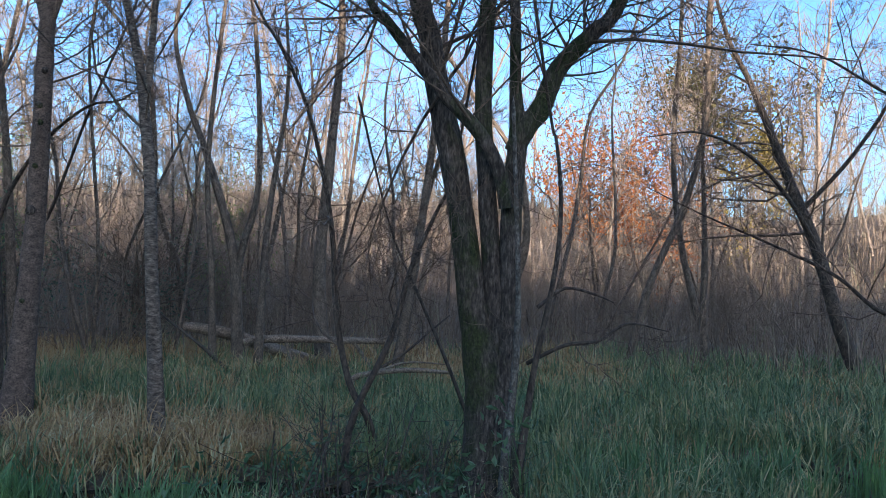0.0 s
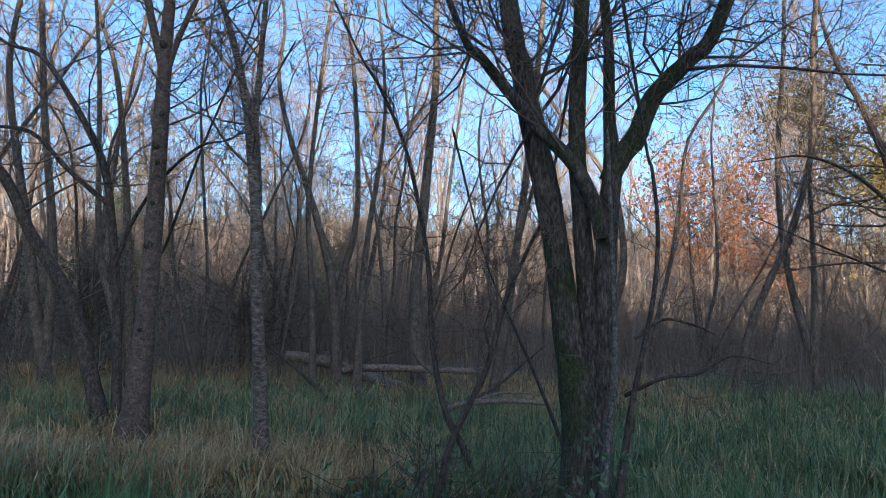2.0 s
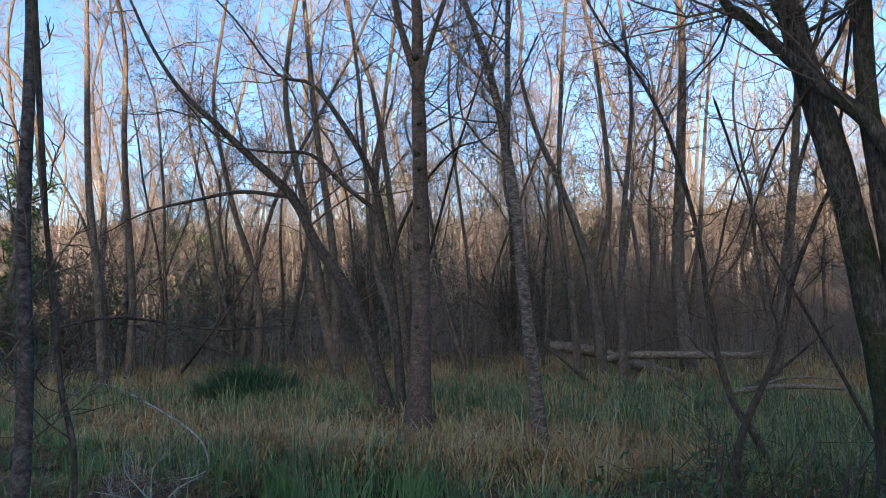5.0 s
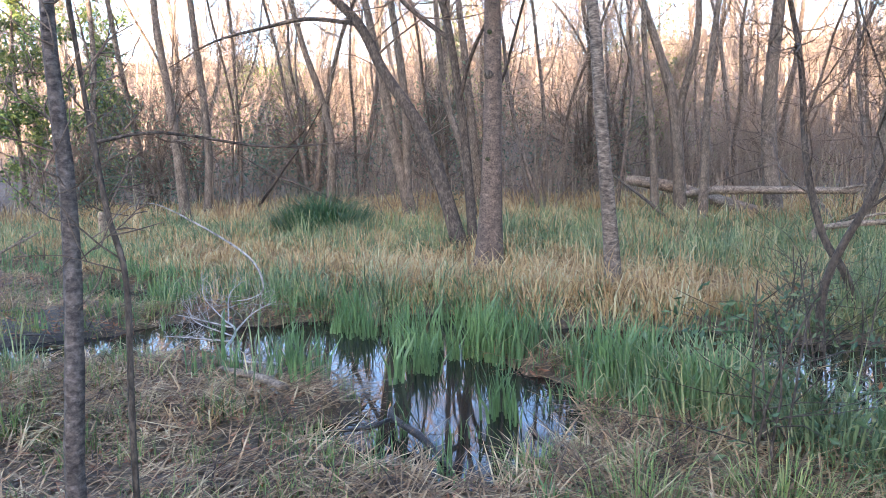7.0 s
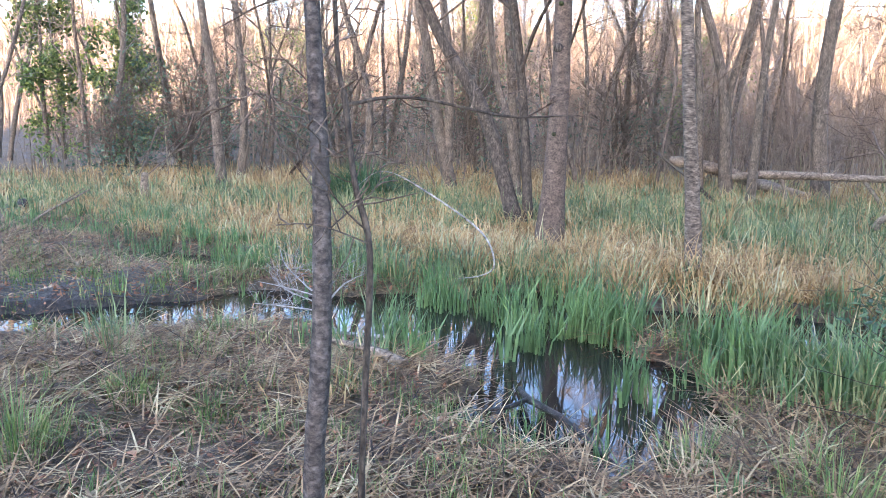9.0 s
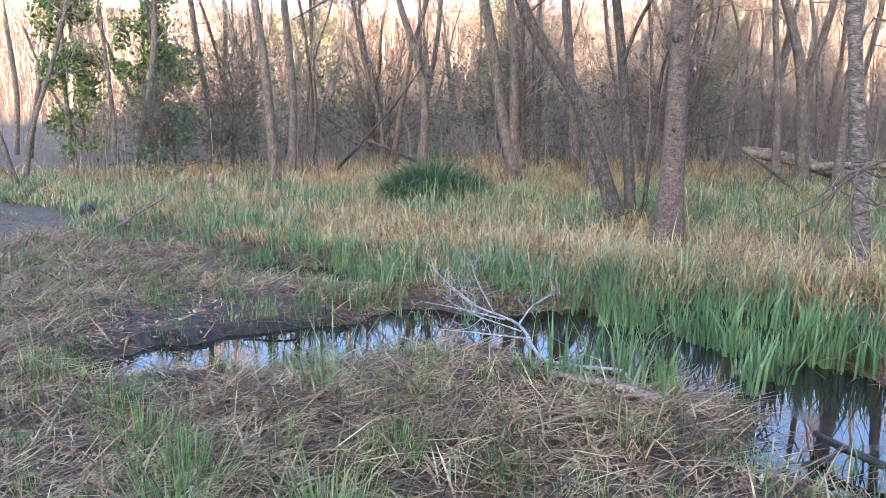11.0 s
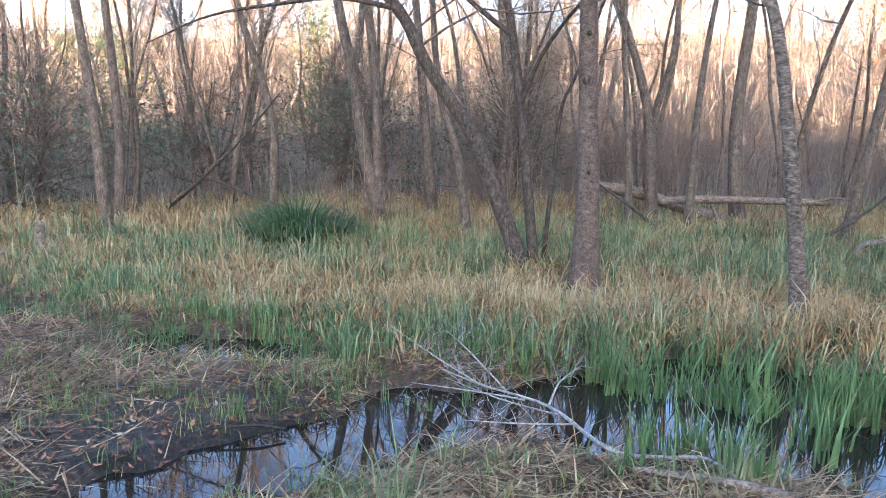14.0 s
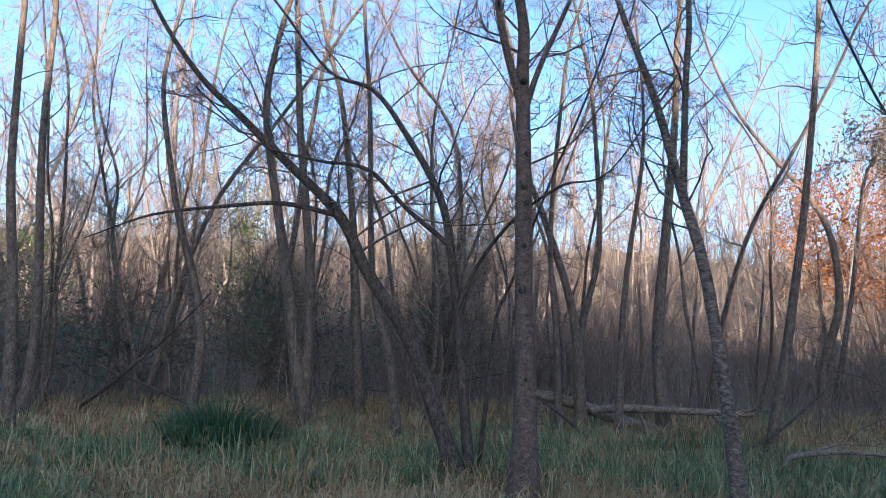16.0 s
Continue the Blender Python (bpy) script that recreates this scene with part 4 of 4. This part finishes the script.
# young green shoots in the shallows and on the wet ground beyond the pool
n = 2600
tx, ty = rng.uniform(-10.5, -0.5, n), rng.uniform(2.2, 5.6, n)
gap = pool_gap(tx, ty)
keep = (gap < 0.5) & (gap > -0.25) & ((ty > 3.75) | (tx > -3.4) | (rng.random(n) < 0.25)) & (rng.random(n) < 0.1 + 0.55 * ((ty > 4.0) & (tx < -3.8)) + 0.25 * wave(tx, ty, 3.1, 0.6))
bx, by, k = tufts(tx[keep], ty[keep], 11, 0.035)
size = rng.uniform(0.5, 1.3, keep.sum())[k]
stuff("iris_shoots", blade_arrays(bx, by, np.maximum(ground_height(bx, by), WATER_LEVEL - 0.03), size * rng.uniform(0.1, 0.24, len(bx)), 0.009, np.abs(rng.normal(0.3, 0.25, len(bx)))), IRIS, "young green iris shoots in shallow water and mud", "iris")

# flattened dead stalks
n = 125000
x, y = rng.uniform(-9.5, 1.5, n), rng.uniform(0.5, 5.2, n)
keep = (trodden(x, y) > rng.random(n) * 0.9) & (pool_gap(x, y) > rng.uniform(-0.14, 0.08, n)) & (rng.random(n) > 0.85 * np.exp(-(((x + 5.75) / 0.9) ** 2 + ((y - 2.5) / 0.6) ** 2) ** 2)) & ((rng.random(n) < 0.4) | (pool_gap(x, y) > 0.35) | (x > -4.4)) & (rng.random(n) < 0.75 + 0.5 * wave(x, y, 1.9, 0.8))
x, y = x[keep], y[keep]
n = len(x)
stuff("dead_stalks", blade_arrays(x, y, ground_height(x, y) + rng.uniform(0.0, 0.035, n), rng.uniform(0.08, 0.36, n), rng.uniform(0.0035, 0.0105, n), rng.normal(1.5, 0.2, n), 1.0 * wave(x, y, 0.9, 0.3) + rng.normal(0, 1.5, n) + 0.8, 0.96, 1.05), LITTER, "flattened dead sedge stalks on mud", "litter")

# fallen leaves
n = 26000
x, y = rng.uniform(-9.5, 2.5, n), rng.uniform(-0.6, 5.0, n)
keep = (trodden(x, y) > 0.2) & (pool_gap(x, y) > -0.02)
x, y = x[keep], y[keep]
stuff("fallen_leaves", leaf_arrays(np.stack((x, y, ground_height(x, y) + 0.012), -1), 0.025, 0.6), LEAF_DEAD, "brown fallen leaves scattered on the mud", "leaves")

# the rush tussock
tus = thing("rush_tussock", (-8.0, 8.7, float(ground_height(-8.0, 8.7))), "dark green rush tussock among pale sedge", "tussock")
n = 1500
q, a = 0.62 * np.sqrt(rng.random(n)), rng.uniform(0, 6.28, n)
part("foliage", build_mesh("foliage", *blade_arrays(q * np.cos(a), q * np.sin(a), np.full(n, -0.03), rng.uniform(0.45, 1.0, n), 0.012, q * 1.6 + 0.12, a + rng.normal(0, 0.3, n)), RUSH, False), tus)

# ---- evergreen and leafy things ----


def leafy(name, label, place, heart, count, size, material, stems, stem_material=BARK_FAR, category="shrub"):
    """Leaves in loose clumps round a few stems. heart: (centre z, radius, height half)."""
    ob = thing(name, (place[0], place[1], float(ground_height(*place)) - 0.05), label, category)
    t = Tubes()
    for k in range(stems):
        p = grow((rng.normal(0, 0.1), rng.normal(0, 0.1), 0), (rng.normal(0, 0.12), rng.normal(0, 0.12), 1), (heart[0] + heart[2]) * rng.uniform(0.8, 1.05), 8, 0.08, 0.05)
        r = np.linspace(0.07 if stems < 3 else 0.03, 0.012, 9) * (1 if heart[1] > 0.6 else 0.25)
        t.add(p, r, 6)
        ramify(t, p, r, 0.15, 16 if heart[1] > 0.6 else 5, heart[1] * 1.3, 1 if heart[1] > 0.6 else 0, 0.05, 0.2, 0.005 if heart[1] > 0.6 else 0.002, (0.8, 1.4), 0.4, (4, 2))
    part("trunk", t.mesh("trunk", stem_material), ob)
    hubs = rng.normal(0, 0.48, (max(6, count // 90), 3)) * np.array((heart[1], heart[1], heart[2])) + np.array((0, 0, heart[0]))
    centres = hubs[rng.integers(0, len(hubs), count)] + rng.normal(0, 1, (count, 3)) * np.array((heart[1], heart[1], heart[1])) * 0.17
    centres[:, 2] = np.maximum(centres[:, 2], 0.1)
    part("foliage", build_mesh("foliage", *leaf_arrays(centres, size), material, False), ob)
    return ob


for place, high, wide, count in (((-19.2, 10.2), 6.6, 0.85, 5600), ((-16.6, 10.6), 4.6, 0.75, 3600), ((-17.8, 11.6), 5.0, 0.7, 2800)):
    leafy("ivy_covered_tree", "tree trunk thickly covered with green ivy", place, (high * 0.52, wide, high * 0.55), count, 0.07, IVY, 1, category="tree")
for place, high, wide, count in (((-13.2, 9.6), 2.2, 1.61, 1430), ((-15.4, 12.2), 2.8, 1.72, 1430), ((-11.8, 12.6), 2.6, 1.84, 1430), ((-8.9, 13.4), 2.4, 1.72, 1210), ((-14.2, 8.6), 1.5, 1.15, 825), ((-6.3, 14.8), 2.6, 1.84, 1100), ((-10.5, 15.5), 3.2, 1.84, 1210)):
    leafy("holly_bush", "dark evergreen bush under the bare trees", place, (high * 0.5, wide, high * 0.55), count, 0.045, EVERGREEN, 4)
for place, high, wide, count in (((-20.5, 20.0), 5.5, 1.6, 4500), ((-14.0, 22.0), 6.0, 1.4, 4500), ((-8.0, 23.5), 5.5, 1.6, 4000)):
    leafy("ivy_covered_tree", "sunlit tree wrapped in yellow-green ivy", place, (high * 0.5, wide, high * 0.5), count, 0.055, IVY, 2, category="tree")
leafy("autumn_tree", "tree with sparse orange autumn leaves", (4.6, 27.5), (5.4, 2.2, 2.6), 4200, 0.085, ORANGE, 2, category="tree")
leafy("autumn_tree", "smaller tree with sparse orange autumn leaves", (7.0, 28.5), (4.4, 2.0, 2.8), 2200, 0.08, ORANGE, 2, category="tree")
leafy("olive_tree", "tall tree with a dark olive rounded crown", (9.5, 33.0), (9.6, 2.4, 2.2), 4600, 0.12, OLIVE, 2, category="tree")
leafy("gold_tree", "tall tree with drooping gold foliage", (12.4, 34.0), (7.4, 2.0, 3.0), 4500, 0.11, GOLD, 2, category="tree")
for place, count in (((-0.35, 2.9), 240), ((0.35, 3.3), 240), ((-0.1, 3.7), 200), ((-0.55, 5.0), 260), ((0.05, 4.6), 200)):
    leafy("bramble_bush", "low bramble with thin stems and green leaves", place, (0.35, 0.5, 0.45), count, 0.026, BRAMBLE, 5, BARK_BROWN)

# ---- fallen wood ----


def log(name, label, pieces, material, category="log"):
    """Fallen wood: a trunk and its stubs. pieces: (part name, points, radii)."""
    base = np.asarray(pieces[0][1][0], float)
    ob = thing(name, base, label, category)
    for piece, points, radii in pieces:
        t, path, r = stem_tubes([np.asarray(p) - base for p in points], radii, 5, 10 if max(radii) > 0.03 else 6, 0.05)
        if piece == "twig":
            ramify(t, path, r, 0.2, 8, 0.3, 1, 0.02, 0.25, 0.0015)
        part(piece, t.mesh(piece, material), ob)
    return ob


log("fallen_log", "broken grey-brown trunk sloping down to the sedge", [
    ("trunk", [(-4.4, 12.3, 0.56), (-3.95, 12.34, 0.5), (-3.55, 12.37, 0.42), (-3.0, 12.4, 0.25), (-2.1, 12.45, 0.0)], (0.075, 0.1, 0.098, 0.095, 0.1))], DEADWOOD)
log("fallen_log", "long level dead trunk resting on stubs", [
    ("trunk", [(-3.3, 12.0, 0.36), (-2.85, 11.84, 0.44), (-2.0, 11.81, 0.46), (-0.95, 11.76, 0.47)], (0.06, 0.062, 0.056, 0.045)),
    ("stub", [(-1.5, 11.79, 0.44), (-1.3, 11.7, 0.2), (-1.15, 11.62, -0.02)], (0.03, 0.026, 0.02)),
    ("stub", [(-2.6, 11.83, 0.44), (-2.5, 11.75, 0.2), (-2.45, 11.7, -0.02)], (0.03, 0.028, 0.024)),
    ("stub", [(-1.2, 11.77, 0.46), (-0.9, 11.7, 0.55), (-0.7, 11.65, 0.53)], (0.03, 0.022, 0.012))], DEADWOOD)
log("fallen_branch", "dead forked branch lying in the sedge", [
    ("branch", [(-1.1, 9.1, 0.12), (-0.99, 9.16, 0.25), (-0.42, 9.25, 0.33), (0.14, 9.33, 0.31)], (0.04, 0.036, 0.032, 0.02)),
    ("branch", [(-0.8, 9.2, 0.3), (-0.4, 9.3, 0.42), (0.1, 9.4, 0.4)], (0.018, 0.015, 0.008))], DEADWOOD, "branch")
log("fallen_branch", "pale bare twiggy branch lying across the mud and water", [
    ("branch", [(-4.6, 3.9, 0.05), (-4.2, 3.53, 0.09), (-3.76, 3.28, 0.1), (-3.41, 2.87, 0.08), (-3.17, 2.88, 0.07), (-2.97, 2.9, 0.08), (-2.79, 2.66, 0.07), (-2.66, 2.6, 0.05)], (0.004, 0.006, 0.009, 0.011, 0.01, 0.0095, 0.009, 0.008)),
    ("twig", [(-4.2, 3.53, 0.09), (-4.5, 3.62, 0.2), (-4.85, 3.9, 0.26)], (0.005, 0.004, 0.0015)),
    ("twig", [(-4.0, 3.42, 0.09), (-4.3, 3.7, 0.22), (-4.55, 4.05, 0.24)], (0.005, 0.004, 0.0015)),
    ("twig", [(-3.76, 3.28, 0.1), (-3.72, 3.4, 0.2), (-3.62, 3.5, 0.27)], (0.007, 0.005, 0.002)),
    ("twig", [(-3.9, 3.36, 0.09), (-4.2, 3.3, 0.13), (-4.55, 3.4, 0.1)], (0.006, 0.004, 0.002)),
    ("twig", [(-3.6, 3.1, 0.09), (-3.85, 2.95, 0.12), (-4.15, 3.0, 0.08)], (0.006, 0.0045, 0.002)),
    ("twig", [(-3.7, 3.2, 0.09), (-4.0, 3.15, 0.16), (-4.35, 3.35, 0.17)], (0.005, 0.004, 0.0015))], TWIG_PALE, "branch")
log("driftwood", "short pale brown log at the edge of the pool", [
    ("branch", [(-3.32, 2.76, 0.05), (-3.0, 2.69, 0.08), (-2.82, 2.66, 0.085), (-2.63, 2.62, 0.075)], (0.016, 0.022, 0.027, 0.024))], DEADWOOD, "log")
log("sunken_branch", "wet black branch half sunk in the pool", [
    ("branch", [(-2.05, 2.78, 0.02), (-1.93, 2.64, 0.04), (-1.72, 2.56, 0.02), (-1.57, 2.5, -0.02), (-1.42, 2.4, -0.04)], (0.014, 0.018, 0.018, 0.014, 0.008)),
    ("branch", [(-1.93, 2.64, 0.04), (-1.98, 2.5, 0.03), (-2.1, 2.38, 0.03)], (0.012, 0.01, 0.005))], WETWOOD, "branch")
log("sunken_branch", "black waterlogged branch on the mud by the pool", [
    ("branch", [(-6.3, 2.9, 0.04), (-5.74, 3.2, 0.03), (-5.45, 3.34, 0.03), (-5.18, 3.46, 0.0)], (0.012, 0.02, 0.024, 0.02))], WETWOOD, "branch")
log("stick", "thin dark stick lying in the puddle", [
    ("branch", [(-5.4, 2.62, 0.02), (-5.2, 2.72, 0.025), (-5.06, 2.78, 0.0)], (0.006, 0.009, 0.007))], WETWOOD, "stick")
log("stick", "bare stick poking up from the trampled ground", [
    ("branch", [(-9.1, 4.1, 0.0), (-9.05, 4.35, 0.15), (-8.98, 4.6, 0.27), (-8.95, 4.8, 0.36)], (0.014, 0.016, 0.014, 0.008)),
    ("branch", [(-9.0, 4.5, 0.24), (-8.85, 4.6, 0.36), (-8.8, 4.65, 0.4)], (0.008, 0.006, 0.003))], DEADWOOD, "stick")
log("tree_stump", "short rotten stump in the sedge", [
    ("trunk", [(-9.9, 6.2, -0.05), (-9.9, 6.2, 0.2), (-9.88, 6.2, 0.42)], (0.07, 0.06, 0.045))], DEADWOOD, "stump")
log("tree_stump", "small dark stump on the trodden ground", [
    ("trunk", [(-10.5, 4.8, -0.05), (-10.5, 4.8, 0.06), (-10.5, 4.8, 0.13)], (0.09, 0.08, 0.05))], WETWOOD, "stump")
log("hanging_branch", "pale dead branch caught in the saplings", [
    ("branch", [(-1.655, 1.09, 1.16), (-1.64, 1.2, 1.2), (-1.56, 1.29, 1.14), (-1.45, 1.39, 1.03), (-1.42, 1.41, 0.94), (-1.45, 1.39, 0.91), (-1.5, 1.36, 0.9)], (0.0006, 0.0009, 0.0028, 0.0034, 0.0025, 0.0016, 0.001))], TWIG_PALE, "branch")
for place, way, length in (((-11.5, 10.5), (0.8, -0.3, 0.55), 3.5), ((-9.2, 11.2), (-0.8, -0.2, 0.5), 3.0), ((-3.2, 11.2), (-0.6, 0.2, 0.6), 1.6), ((-1.6, 10.9), (0.7, 0.2, 0.35), 2.0)):
    z = float(ground_height(*place))
    p = grow((place[0], place[1], z), way, length, 6, 0.08, -0.02)
    log("leaning_deadwood", "thin dead stem leaning in the thicket", [("branch", p, np.linspace(0.035, 0.01, 7))], BARK_BROWN, "branch")
